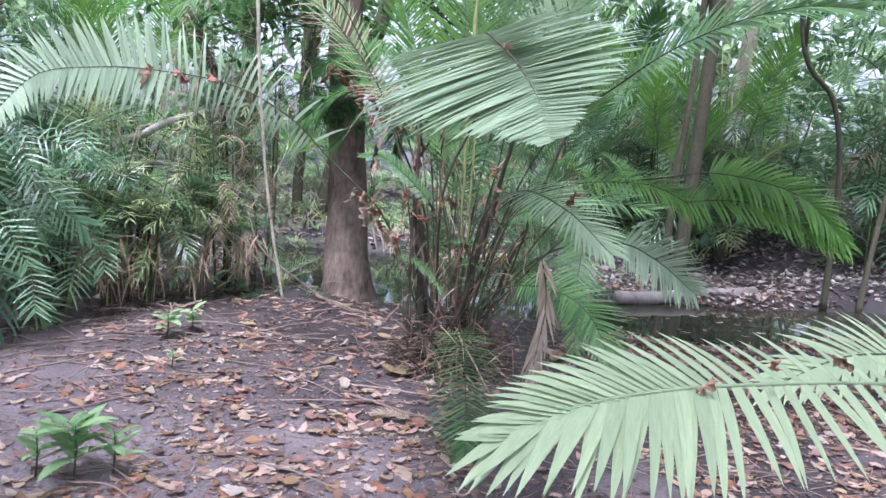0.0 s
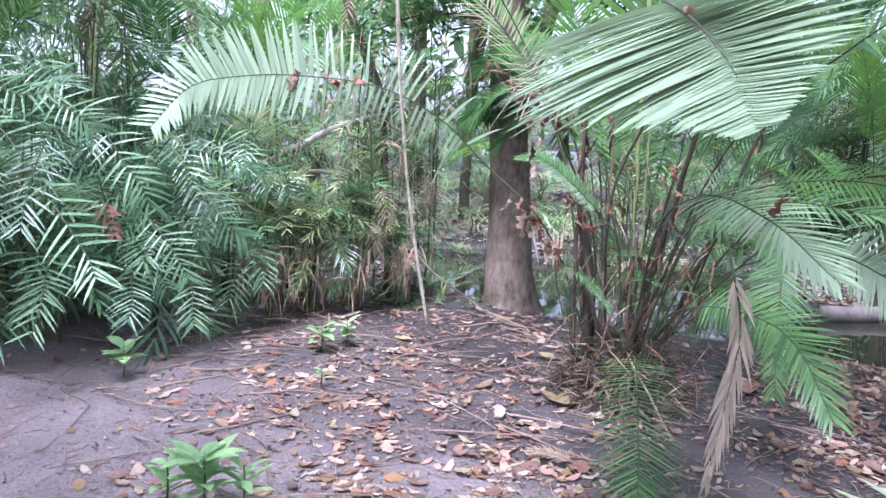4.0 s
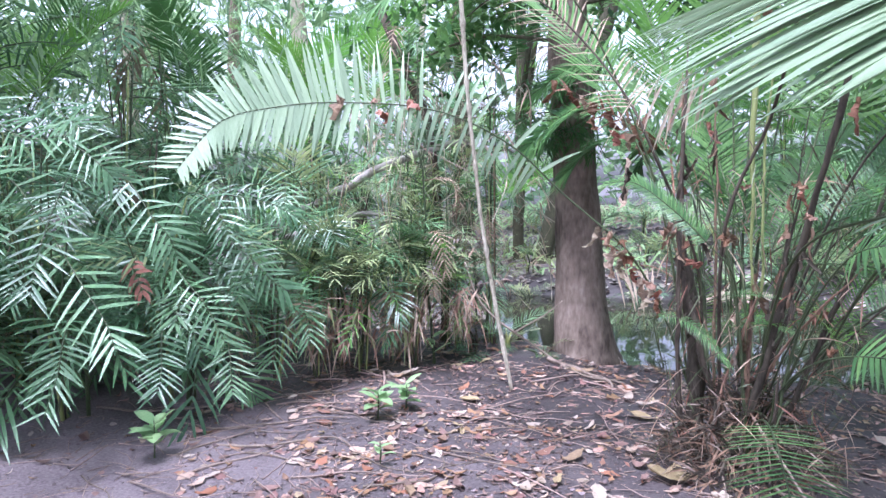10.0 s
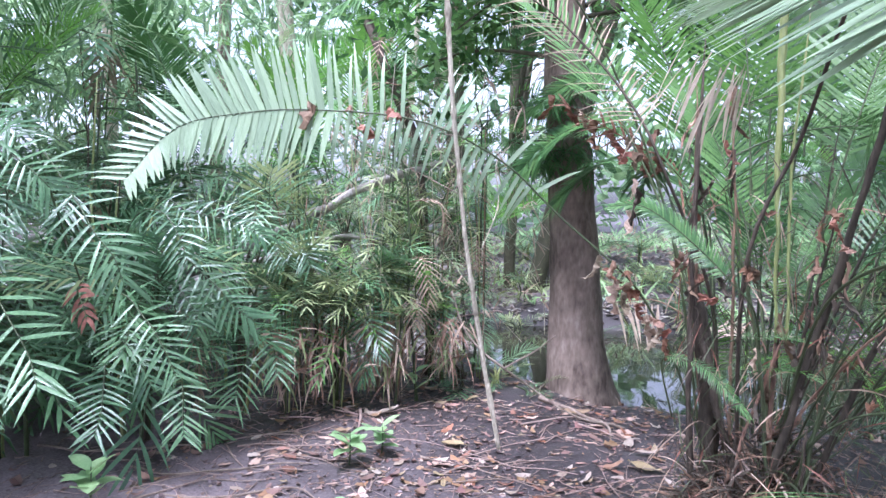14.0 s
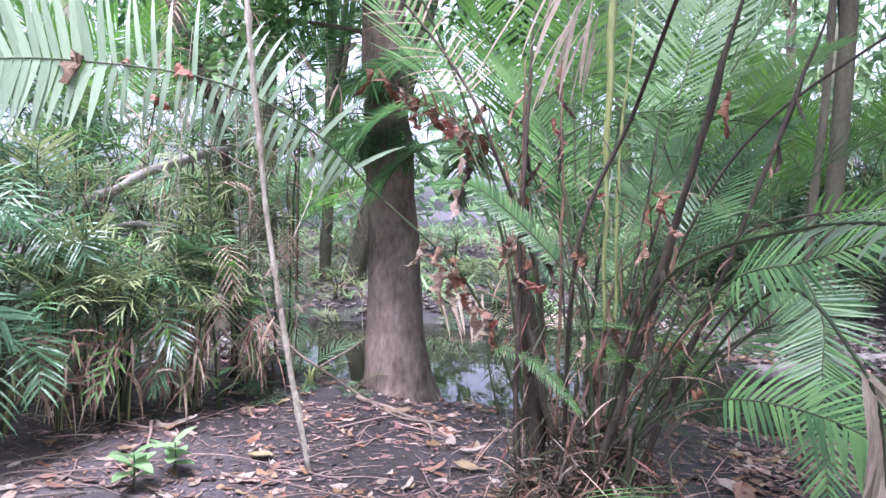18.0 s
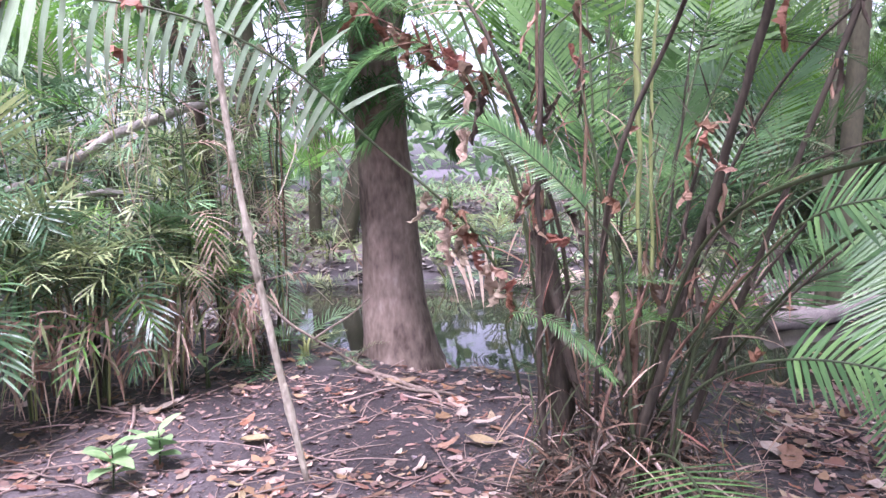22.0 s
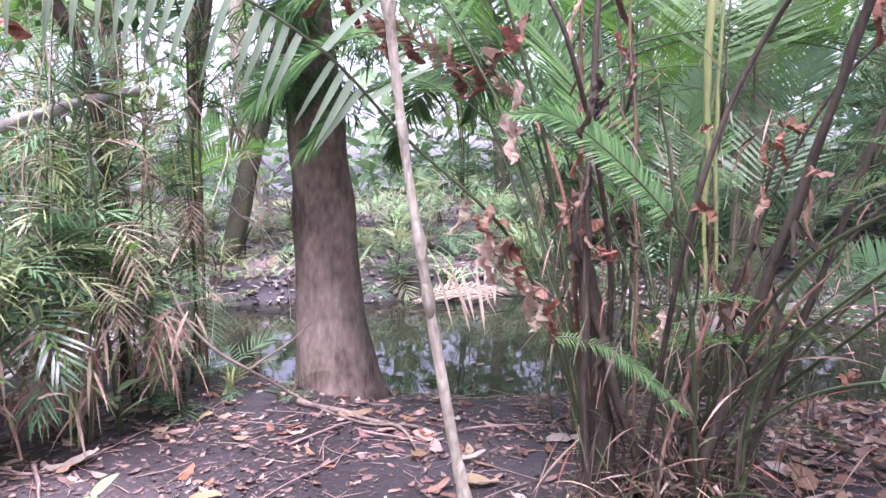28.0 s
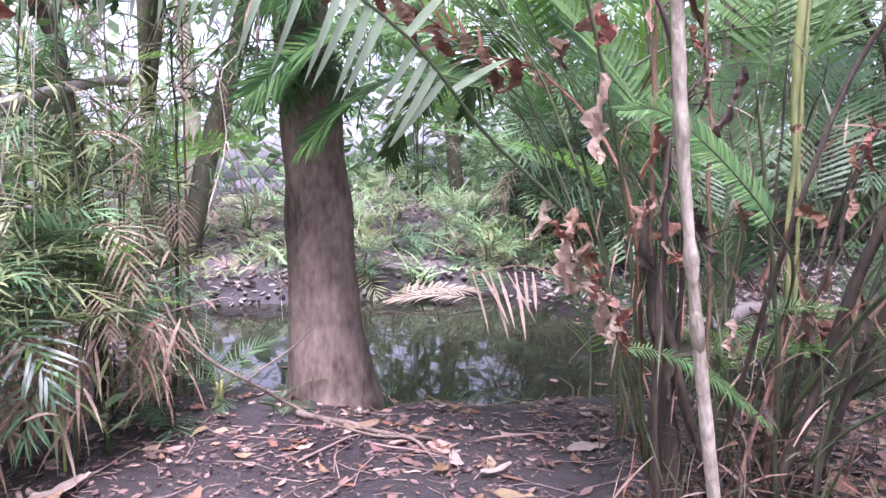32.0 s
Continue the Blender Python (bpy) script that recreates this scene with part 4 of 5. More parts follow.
big_frond(palm, [(0.25, 5.15, 0.3), (0.95, 4.9, 1.15), (1.517, 4.6, 1.378), (1.979, 4.4, 1.41), (2.4, 4.2, 1.19)], 0.26, 0.02, 40, 0.5, (0, -0.8, 0.7), "bright", 2, 0.006, 7, stalk=M_DSTEM)
big_frond(palm, [(0.15, 5.2, 0.3), (0.6, 5.0, 1.6), (1.106, 4.6, 2.14), (1.482, 4.3, 2.398), (1.835, 4.0, 2.509), (2.15, 3.85, 2.5)], 0.42, 0.026, 50, 0.42, (0, -0.7, 0.9), "green", 1, 0.008, 8, stalk=M_DSTEM)
big_frond(palm, [(0.2, 5.1, 0.3), (0.302, 4.8, 0.755), (0.434, 4.3, 1.201), (0.609, 4.1, 1.305), (0.80, 3.85, 1.40), (1.1, 3.5, 1.38)], 0.28, 0.013, 44, 0.42, (-0.3, -0.6, 0.9), "green", 1, 0.006, 9)
big_frond(palm, [(0.25, 5.15, 0.3), (0.55, 5.0, 1.05), (0.8, 4.9, 1.3), (0.95, 4.78, 1.08), (0.94, 4.7, 0.8), (0.95, 4.6, 0.28)], 0.23, 0.014, 50, 0.5, (-0.3, -1, 0.1), "green", 0, 0.007, 10, (78, 35))
big_frond(palm, [(0.15, 5.05, 0.2), (0.33, 4.8, 0.6), (0.54, 4.6, 0.75), (0.80, 4.36, 0.762), (0.95, 4.1, 0.68), (1.06, 3.8, 0.45)], 0.29, 0.017, 44, 0.4, (-0.2, -0.6, 1), "green", 1, 0.007, 11)
big_frond(palm, [(0.08, 5.0, 0.6), (0.04, 4.75, 1.05), (-0.08, 4.68, 1.23), (-0.26, 4.66, 1.41), (-0.43, 4.66, 1.53), (-0.57, 4.62, 1.53)], 0.082, 0.0075, 86, 0.42, (-0.3, -0.8, 0.6), "green", 2, 0.005, 12, (62, 26))
big_frond(palm, [(-0.3, 5.15, 0.5), (-0.347, 5.05, 0.80), (-0.184, 5.0, 0.80), (-0.078, 4.9, 0.734), (0.03, 4.8, 0.62)], 0.075, 0.006, 44, 0.3, (0, -0.4, 1), "green", 3, 0.005, 13)
big_frond(palm, [(0.1, 5.0, 0.2), (0.18, 4.6, 0.42), (0.22, 4.1, 0.36), (0.25, 3.7, 0.15), (0.26, 3.45, 0.03)], 0.30, 0.0115, 44, 0.3, (0, -0.6, 1), "green", 0, 0.006, 14, (72, 35))
big_frond(palm, [(0.45, 5.0, 0.6), (0.55, 4.2, 1.2), (0.578, 3.68, 1.09), (0.62, 3.6, 0.85), (0.585, 3.55, 0.55), (0.535, 3.5, 0.22)], 0.24, 0.016, 34, 0.42, (-0.2, -1, 0), "straw", 2, 0.007, 15, (20, 8), gaps=0.3, name="dead_frond", label="withered tan frond hanging straight down")
big_frond(palm, [(-0.1, 5.2, 0.3), (-0.13, 5.05, 1.067), (-0.36, 4.75, 1.70), (-0.5, 4.8, 1.98), (-0.747, 4.95, 2.30), (-1.02, 5.0, 2.55), (-1.5, 4.95, 2.75)], 0.30, 0.008, 40, 0.45, (0, -0.8, 0.7), "dead", 3, 0.011, 16, (60, 30), stalk=M_DSTEM, name="dead_frond", label="half-dead dark frond with bleached leaflets", gaps=0.2)
big_frond(palm, [(-0.15, 5.25, 0.4), (-0.25, 5.2, 1.3), (-0.33, 5.75, 1.76), (-0.52, 6.0, 1.885), (-0.74, 6.05, 2.02), (-1.06, 6.05, 2.21)], 0.20, 0.016, 11, 0.45, (0, -1, 0.3), "red", 3, 0.010, 17, (55, 30), stalk=M_RED, name="dead_frond", label="rust-red dead frond", gaps=0.3)
r = random.Random(28)
for k in range(18):
    u = k / 17
    s = Shape()
    s.blade((0, 0, 0), Vector((r.uniform(-0.5, -0.1), r.uniform(-0.3, 0.3), -0.6)), Vector((-1, -0.6, 0.4)), r.uniform(0.14, 0.30), r.uniform(0.008, 0.016), r.uniform(0.4, 1.3), 6, 0, fold=0.3, twist=r.uniform(-0.8, 0.8))
    ob = put_under(part("leaf_tip", s, M_STRAW, None, "bleached hanging leaf tip"), palm)
    ob.matrix_parent_inverse = Matrix.Translation(-Vector(palm.location))
    ob.location = (-0.24 + 0.16 * u + r.uniform(-0.03, 0.03), 2.85 + 0.85 * u, 1.80 + 0.10 * u + r.uniform(-0.02, 0.03))
near_palm = thing("palm", "young palm leaning in with a light green frond", "palm", (2.1, 1.9, 0.0))
big_frond(near_palm, [(2.1, 1.9, 0.0), (1.9, 1.75, 0.6), (1.5, 1.55, 1.1), (1.103, 1.35, 1.17), (0.72, 1.15, 1.196), (0.537, 1.05, 1.199), (0.39, 0.945, 1.195), (0.27, 0.865, 1.165)], 0.29, 0.026, 36, 0.40, (0, -0.55, 1), "lime", 1, 0.006, 20, (82, 14), stalk=M_FRONDL, both=(1, 0.62), gaps=0)
big_frond(near_palm, [(2.1, 1.9, 0.0), (2.0, 2.0, 0.65), (1.7, 2.05, 1.02), (1.4, 2.0, 1.08), (1.1, 1.9, 0.98)], 0.22, 0.026, 26, 0.45, (0, -0.5, 1), "lime", 1, 0.008, 21, (80, 18))

big_frond(low, [(-1.3, 7.55, 2.5), (-1.7, 7.8, 2.2), (-2.1, 8.0, 1.85), (-2.16, 8.0, 1.55), (-2.13, 8.0, 1.25), (-2.06, 7.98, 0.78)], 0.17, 0.012, 40, 0.5, (0.1, -1, 0.1), "shrub", 1, 0.006, 37, (80, 50), label="green feathery frond hanging straight down")

# more fronds of the clump: one overhead, two hanging before the tree, one dead over the water
big_frond(palm, [(-0.15, 5.2, 0.3), (-0.35, 5.1, 1.5), (-0.736, 4.9, 2.431), (-1.012, 4.6, 2.605), (-1.311, 4.3, 2.579), (-1.6, 4.1, 2.32)], 0.36, 0.017, 46, 0.5, (0.1, -0.4, 1), "green", 2, 0.008, 30)
big_frond(palm, [(-0.1, 5.3, 0.3), (-0.3, 5.8, 1.45), (-0.62, 6.4, 1.85), (-0.95, 6.8, 1.8), (-1.25, 7.0, 1.55)], 0.36, 0.026, 64, 0.4, (0.2, -0.7, 0.8), "green", 2, 0.006, 31)
big_frond(palm, [(-0.05, 5.35, 0.3), (-0.15, 6.1, 1.5), (-0.35, 6.9, 1.95), (-0.55, 7.4, 1.85), (-0.7, 7.7, 1.5)], 0.38, 0.026, 64, 0.4, (0.2, -0.7, 0.8), "green", 3, 0.006, 32)
big_frond(palm, [(0.05, 5.35, 0.4), (0.0, 6.1, 1.6), (-0.05, 6.9, 2.2), (-0.1, 7.5, 2.15), (-0.12, 7.9, 1.8)], 0.40, 0.026, 46, 0.4, (0.2, -0.7, 0.8), "green", 2, 0.006, 34)
r = random.Random(33)
hang = Shape()
hang.tube(spline([(0.0, 5.3, 0.3), (-0.12, 5.5, 0.8), (-0.38, 5.7, 1.0), (-0.64, 5.77, 0.98)], 20), [0.006 - 0.0002 * k for k in range(20)], 5, slot=1)
for k in range(8):
    hang.blade((-0.64 + 0.034 * k, 5.77 - 0.008 * k, 0.985), Vector((r.uniform(-0.1, 0.5), r.uniform(-0.3, 0.1), -0.7)), Vector((0.1, -1, 0.2)), r.uniform(0.16, 0.30), r.uniform(0.012, 0.02), r.uniform(0.3, 0.9), 6, 0, fold=0.3, twist=r.uniform(-0.5, 0.5))
put_under(part("dead_frond", hang, [M_STRAW, M_BSTEM], None, "tan dead frond tip drooping over the pond"), palm)
big_frond(palm, [(-0.1, 5.35, 0.4), (-0.4, 6.0, 1.7), (-0.8, 6.6, 2.12), (-1.2, 6.95, 2.08), (-1.55, 7.05, 1.8)], 0.38, 0.024, 60, 0.42, (0.2, -0.8, 0.7), "green", 2, 0.006, 35)
big_frond(palm, [(-0.05, 5.4, 0.4), (-0.35, 6.2, 1.9), (-0.7, 6.8, 2.45), (-1.1, 7.05, 2.5), (-1.55, 7.15, 2.25)], 0.38, 0.022, 60, 0.42, (0.2, -0.8, 0.7), "green", 3, 0.006, 36)
debris = [(-2.62, 6.5, 2.14, 0.30), (-1.96, 4.55, 1.99, 0.16), (-1.80, 4.60, 1.99, 0.10), (-1.62, 4.66, 1.98, 0.12), (0.27, 2.58, 2.0, 0.10), (0.5, 2.7, 1.99, 0.10), (0.605, 3.09, 1.4, 0.11), (0.80, 1.18, 1.22, 0.07), (0.66, 1.10, 1.21, 0.05), (1.0, 1.28, 1.20, 0.06), (0.456, 4.59, 0.77, 0.07), (0.75, 3.87, 1.40, 0.10), (0.02, 3.05, 1.98, 0.05), (-0.573, 4.88, 1.27, 0.11), (-0.53, 4.93, 1.21, 0.13), (-0.50, 4.96, 1.17, 0.12), (-0.46, 5.0, 1.10, 0.13), (-0.41, 5.04, 1.0, 0.12), (-0.36, 5.08, 0.9, 0.10), (-0.46, 5.19, 1.83, 0.16), (-0.47, 5.19, 1.78, 0.14), (0.497, 5.05, 0.86, 0.13), (0.108, 4.82, 1.50, 0.08), (0.32, 4.68, 1.48, 0.10), (0.33, 4.66, 1.38, 0.09), (-0.02, 4.66, 1.28, 0.12), (-0.20, 5.0, 1.12, 0.14), (-0.16, 5.0, 1.2, 0.12), (-0.25, 5.02, 1.3, 0.13)]


def ragged(length, width, r, curl=3.0, segs=11, lean=0.25):
    """A crumpled, torn piece of dry sheath or leaf, hanging from its top."""
    sh, rows = Shape(), []
    p, turn = Vector((0, 0, 0)), r.uniform(0, 6.28)
    d = Vector((r.uniform(-lean, lean), r.uniform(-lean, lean), -1))
    for i in range(segs + 1):
        u = i / segs
        w = width * 0.22 * (0.3 + 0.7 * math.sin(math.pi * (0.15 + 0.75 * u))) * r.uniform(0.35, 1.3)
        a0 = turn + curl * u + r.uniform(-0.25, 0.25)
        across = Vector((math.cos(a0), math.sin(a0), r.uniform(-0.3, 0.3)))
        out = Vector((-math.sin(a0), math.cos(a0), 0))
        rows.append([p + across * w * v + out * w * (1.1 * v * v + r.uniform(-0.5, 0.5)) for v in (-1.0 - r.uniform(0, 0.4), -0.55, -0.15, 0.3, 0.65, 1.0)])
        p = p + d * (length / segs)
        d = (d + Vector((r.uniform(-0.35, 0.35), r.uniform(-0.35, 0.35), r.uniform(-0.2, 0.2)))).normalized()
    sh.strip(rows)
    return sh


i0 = random.Random(5)
for x, y, z, size in debris:
    ob = tagged(part("dry_leaf", ragged(size * 0.8, size * 0.9, i0, 1.5, 7, 0.6), i0.choice((M_RED, M_BSTEM, M_BSTEM, M_RED)), smooth=False), "crumpled dry leaf caught on a palm frond", "leaf", "leaves caught on fronds")
    ob.matrix_world = pose(x, y, z + 0.01, 70 + i0.uniform(-50, 50), i0.uniform(-30, 30), i0.uniform(0, 360))

# torn sheaths hanging from the stalks
sheaths = [(-0.50, 4.90, 1.66, 0.32, 0.075, M_DEAD), (-0.49, 4.90, 1.52, 0.20, 0.06, M_DEAD), (-0.56, 4.80, 1.80, 0.11, 0.10, M_RED), (-0.06, 5.10, 2.10, 0.36, 0.07, M_BSTEM), (-0.10, 5.10, 1.85, 0.20, 0.06, M_RED), (-0.22, 5.08, 2.0, 0.30, 0.05, M_BSTEM), (-0.23, 5.06, 1.55, 0.26, 0.06, M_RED), (-0.22, 5.06, 1.30, 0.22, 0.07, M_BSTEM), (0.335, 4.80, 1.50, 0.17, 0.06, M_RED), (0.27, 4.80, 1.33, 0.16, 0.05, M_BSTEM), (0.28, 4.80, 1.47, 0.14, 0.05, M_RED), (0.02, 4.98, 1.30, 0.15, 0.10, M_BSTEM), (0.08, 5.06, 0.90, 0.18, 0.07, M_DEAD), (0.36, 5.06, 0.92, 0.12, 0.08, M_BSTEM), (-0.14, 4.98, 1.66, 0.22, 0.09, M_DSTEM), (-0.12, 5.0, 1.25, 0.2, 0.08, M_DSTEM), (0.14, 4.84, 1.08, 0.3, 0.07, M_BSTEM), (0.2, 4.86, 0.95, 0.3, 0.07, M_DSTEM), (0.1, 4.86, 0.8, 0.3, 0.07, M_BSTEM), (-0.44, 4.33, 1.60, 0.20, 0.05, M_DSTEM), (0.52, 4.62, 1.9, 0.22, 0.06, M_RED)]
for k in range(9):
    u = k / 8
    sheaths.append((-0.36 - 0.72 * u, 5.82 + 0.24 * min(1, 2 * u), 1.80 + 0.44 * u, 0.13 + 0.07 * (k % 3), 0.13, M_RED if k % 3 else M_DEAD))
for k in range(8):
    u = k / 7
    sheaths.append((-0.33 - 0.32 * u, 5.06 - 0.13 * u, 0.90 + 0.40 * u, 0.13 + 0.04 * (k % 3), 0.10, M_DEAD if k % 3 else M_RED))
for x, y, z, ln, wd, mat in sheaths:
    ob = put_under(part("sheath", ragged(ln * 0.8, wd * 1.1, i0), mat, None, "torn dry leaf sheath", smooth=False), palm)
    ob.matrix_parent_inverse = Matrix.Translation(-Vector(palm.location))
    ob.location = (x, y, z)

# generic upper fronds of the clump, rising behind and to the sides
ups = [(40, 76, 1.05), (92, 80, 1.1), (10, 74, 1.0), (130, 78, 1.1), (65, 72, 1.15), (20, 68, 1.1), (150, 72, 1.05), (75, 84, 1.2)]
for i, (yaw, rise, sc) in enumerate(ups):
    r = random.Random(500 + i)
    ob = part("frond", palm_meshes[i % len(palm_meshes)], None, palm)
    a = radians(yaw)
    ob.matrix_local = pose(0.05 + math.cos(a) * 0.2, 0.2 + math.sin(a) * 0.2, 0.35, r.uniform(-15, 15), 0, 0) @ pose(0, 0, 0, 0, 0, yaw) @ pose(0, 0, 0, r.uniform(-30, 30), -rise, 0) @ Matrix.Scale(sc * 1.15, 4)

# smaller dark fronds springing from the stalks
for i in range(34):
    r = random.Random(540 + i)
    a = r.uniform(-40, 120)
    ob = part("frond", fine_meshes[i % len(fine_meshes)], None, palm)
    ob.matrix_local = pose(r.uniform(-0.2, 0.6), r.uniform(0.0, 0.7), r.uniform(0.45, 1.9), 0, 0, a) @ pose(0, 0, 0, r.uniform(-40, 40), -r.uniform(-15, 60), 0) @ Matrix.Scale(r.uniform(0.5, 1.0), 4)

# stalks of the clump
stalks = [(-0.12, -0.06, -0.23, 0.0, 1.30, 0.042, M_DSTEM), (0.10, -0.2, -0.2, -0.05, 1.05, 0.020, M_DSTEM), (0.128, -0.265, 0.108, -0.3, 2.7, 0.014, M_YSTEM), (0.17, -0.25, 0.22, -0.25, 2.4, 0.007, M_YSTEM), (-0.1, -0.05, -0.23, -0.07, 2.1, 0.010, M_BSTEM), (-0.2, -0.1, -0.20, -0.2, 2.3, 0.013, M_DSTEM), (-0.05, -0.1, -0.07, -0.06, 2.15, 0.008, M_BSTEM), (0.04, -0.18, 0.55, -0.7, 2.4, 0.018, M_DSTEM), (0.14, -0.18, 0.34, -0.35, 1.55, 0.009, M_DSTEM), (0.18, -0.15, 0.95, -0.35, 2.3, 0.014, M_DSTEM), (0.15, -0.08, 0.42, 0.15, 2.0, 0.006, M_DSTEM), (0.02, -0.25, -0.04, -0.3, 0.45, 0.012, M_DSTEM), (0.17, -0.22, 0.26, -0.3, 0.6, 0.010, M_DSTEM), (0.13, -0.22, 0.15, -0.28, 1.15, 0.011, M_BSTEM)]
r = random.Random(655)
for k in range(9):
    a, lean = r.uniform(-2.4, 1.2), r.uniform(0.08, 0.6)
    stalks.append((0.1 + r.uniform(-0.16, 0.16), -0.2 + r.uniform(-0.12, 0.14), 0.1 + math.cos(a) * lean * 1.1, -0.2 + math.sin(a) * lean * 0.7, r.uniform(0.5, 1.7), r.uniform(0.005, 0.010), r.choice((M_BSTEM, M_STEM, M_DSTEM, M_STEM, M_BSTEM))))
for i, (x0, y0, x1, y1, h, rr, mat) in enumerate(stalks):
    r = random.Random(600 + i)
    p0, p2 = Vector((x0, y0, 0.95 if mat is M_YSTEM and i < 14 else -0.05)), Vector((x1, y1, h))
    p1 = p0.lerp(p2, 0.5) + Vector((r.uniform(-0.04, 0.04), r.uniform(-0.04, 0.04), 0)) - (Vector((x1 - x0, y1 - y0, 0)) * 0.22 if i > 13 else Vector())
    s = Shape()
    c = [q + wob(q, 6, 0.012, i) for q in spline([p0, p1, p2], 26)]
    s.tube(c, [rr * (0.5 + 0.75 * max(0, min(1, (k - 4) / 12)) if i == 2 else 1.15 - 0.5 * k / 25) * r.uniform(0.88, 1.12) * min(1, (26.2 - k) / 5) for k in range(26)], 9, rough=0.7 if mat in (M_DSTEM, M_BSTEM) else 0.08)
    st = part("stalk", s, mat, palm)
    if mat in (M_BSTEM, M_DSTEM):
        for k in range(7):
            base = c[r.randint(3, 22)]
            sh = part("sheath", ragged(r.uniform(0.07, 0.17), r.uniform(0.02, 0.045) + rr * 0.7, r, 1.0, 6, 0.3), r.choice((M_BSTEM, M_DSTEM, M_DSTEM)), st)
            sh.location = base + Vector((r.uniform(-1, 1), -0.8, 0)).normalized() * rr * 0.9
# leafy fronds of the clump leaning out behind and beside the stalks
for i, (yaw, rise, sc, z) in enumerate([(12, 40, 0.66, 0.3), (58, 50, 0.62, 0.35), (-5, 62, 0.72, 0.3), (24, 66, 0.78, 0.3), (65, 68, 0.8, 0.3), (98, 66, 0.85, 0.3), (112, 63, 0.95, 0.3), (122, 68, 0.9, 0.3), (105, 72, 1.0, 0.3)]):
    r = random.Random(520 + i)
    ob = part("frond", palm_meshes[(2 * i) % 8], None, palm)
    ob.matrix_local = pose(0.12, -0.05, z) @ pose(0, 0, 0, 0, 0, yaw) @ pose(0, 0, 0, r.uniform(-30, 30), -rise, 0) @ Matrix.Scale(sc, 4)
base_shape = Shape()
r = random.Random(71)
for k in range(1900):
    a, q = r.uniform(0, 6.28), 0.37 * r.random() ** 0.7
    top = 0.60 * (1 - q / 0.42)
    p = Vector((0.10 + math.cos(a) * q * 1.2, -0.18 + math.sin(a) * q * 0.85, 0.03 + top * r.random()))
    d = Vector((r.uniform(-1, 1) + 0.5 * math.cos(a), r.uniform(-1, 1) + 0.5 * math.sin(a), r.uniform(-0.4, 1.1)))
    base_shape.blade(p, d, Vector((math.cos(a), math.sin(a), 0.3)), r.uniform(0.05, 0.24), r.uniform(0.003, 0.014), r.uniform(0.1, 1.2), 4, r.choice((0, 0, 0, 0, 0, 1, 1, 3)), fold=0.4)
part("fibre_mat", base_shape, [M_DSTEM, M_BSTEM, M_DEAD, M_TWIG], palm, "tangle of dead sheaths and fibres at the foot")

clutter = Shape()
r = random.Random(72)
for k in range(620):
    p = Vector((r.uniform(-0.3, 0.6), r.uniform(-0.45, 0.25), 0.15 + 1.5 * r.random() ** 1.3))
    d = Vector((r.uniform(-0.7, 0.7), r.uniform(-0.7, 0.7), r.choice((-1, -1, 1)) * r.uniform(0.2, 1.0)))
    clutter.blade(p, d, Vector((r.uniform(-1, 1), -1, 0.3)), r.uniform(0.07, 0.28), r.uniform(0.003, 0.009), r.uniform(0.2, 1.6), 5, r.choice((0, 0, 1, 2, 2, 2, 3, 4)), fold=0.3, twist=r.uniform(-1, 1))
part("dead_strand_tangle", clutter, [M_DSTEM, M_BSTEM, M_STEM, M_DEAD, M_RED], palm, "thin dead strands caught among the stalks")
for i in range(16):
    r = random.Random(580 + i)
    ob = part("frond", fine_meshes[i % len(fine_meshes)], None, palm)
    ob.matrix_local = pose(r.uniform(-0.1, 0.5), r.uniform(-0.35, 0.1), r.uniform(0.5, 1.4), 0, 0, r.uniform(-60, 60)) @ pose(0, 0, 0, r.uniform(-40, 40), -r.uniform(-20, 60), 0) @ Matrix.Scale(r.uniform(0.3, 0.55), 4)

# ---- liana, fallen branches, log ----
s = Shape()
lp = spline([(-0.82, 3.742, 0.71), (-0.907, 3.725, 1.2), (-0.959, 3.711, 1.6), (-0.993, 3.696, 2.0), (-1.02, 3.69, 2.5), (-1.15, 4.0, 3.6), (-1.2, 5.5, 5.2), (-1.2, 7.3, 6.2)], 110)
lp = [q + wob(q, 5, 0.003, 3) for q in lp]
s.tube(lp, [(0.0078 + 0.0016 * noise.noise((i * 0.9, 0, 0)) + (0.004 if i % 13 == 5 else 0)) * min(1, 0.85 + i * 0.08) for i in range(110)], 9, rough=0.5)
liana = thing("liana", "pale woody liana hanging from the canopy", "vine", (-0.82, 3.742, 0.0))
put_under(part("stem", s, M_LIANA), liana)
for i in (6, 15, 24, 31, 40, 52):
    s = Shape()
    s.tube([lp[i - 1], lp[i].lerp(lp[i - 1], 0.4), lp[i], lp[i].lerp(lp[i + 1], 0.5), lp[i + 1]], [0.007, 0.0088, 0.0098, 0.0088, 0.007], 9, rough=0.8)
    put_under(part("knot", s, M_LIANA, None, "swollen knot of bark"), liana)


def stick(name, label, pts, r0, r1, mat, n=16, rough=0.2, category="branch", group=""):
    s = Shape()
    c = [q + wob(q, 3.5, min(0.03, 1.6 * r0 + 0.004), 5) for q in spline(pts, n)]
    s.tube(c, [r0 + (r1 - r0) * i / (n - 1) for i in range(n)], 8, rough=rough)
    return tagged(part(name, s, mat), label, category, group)


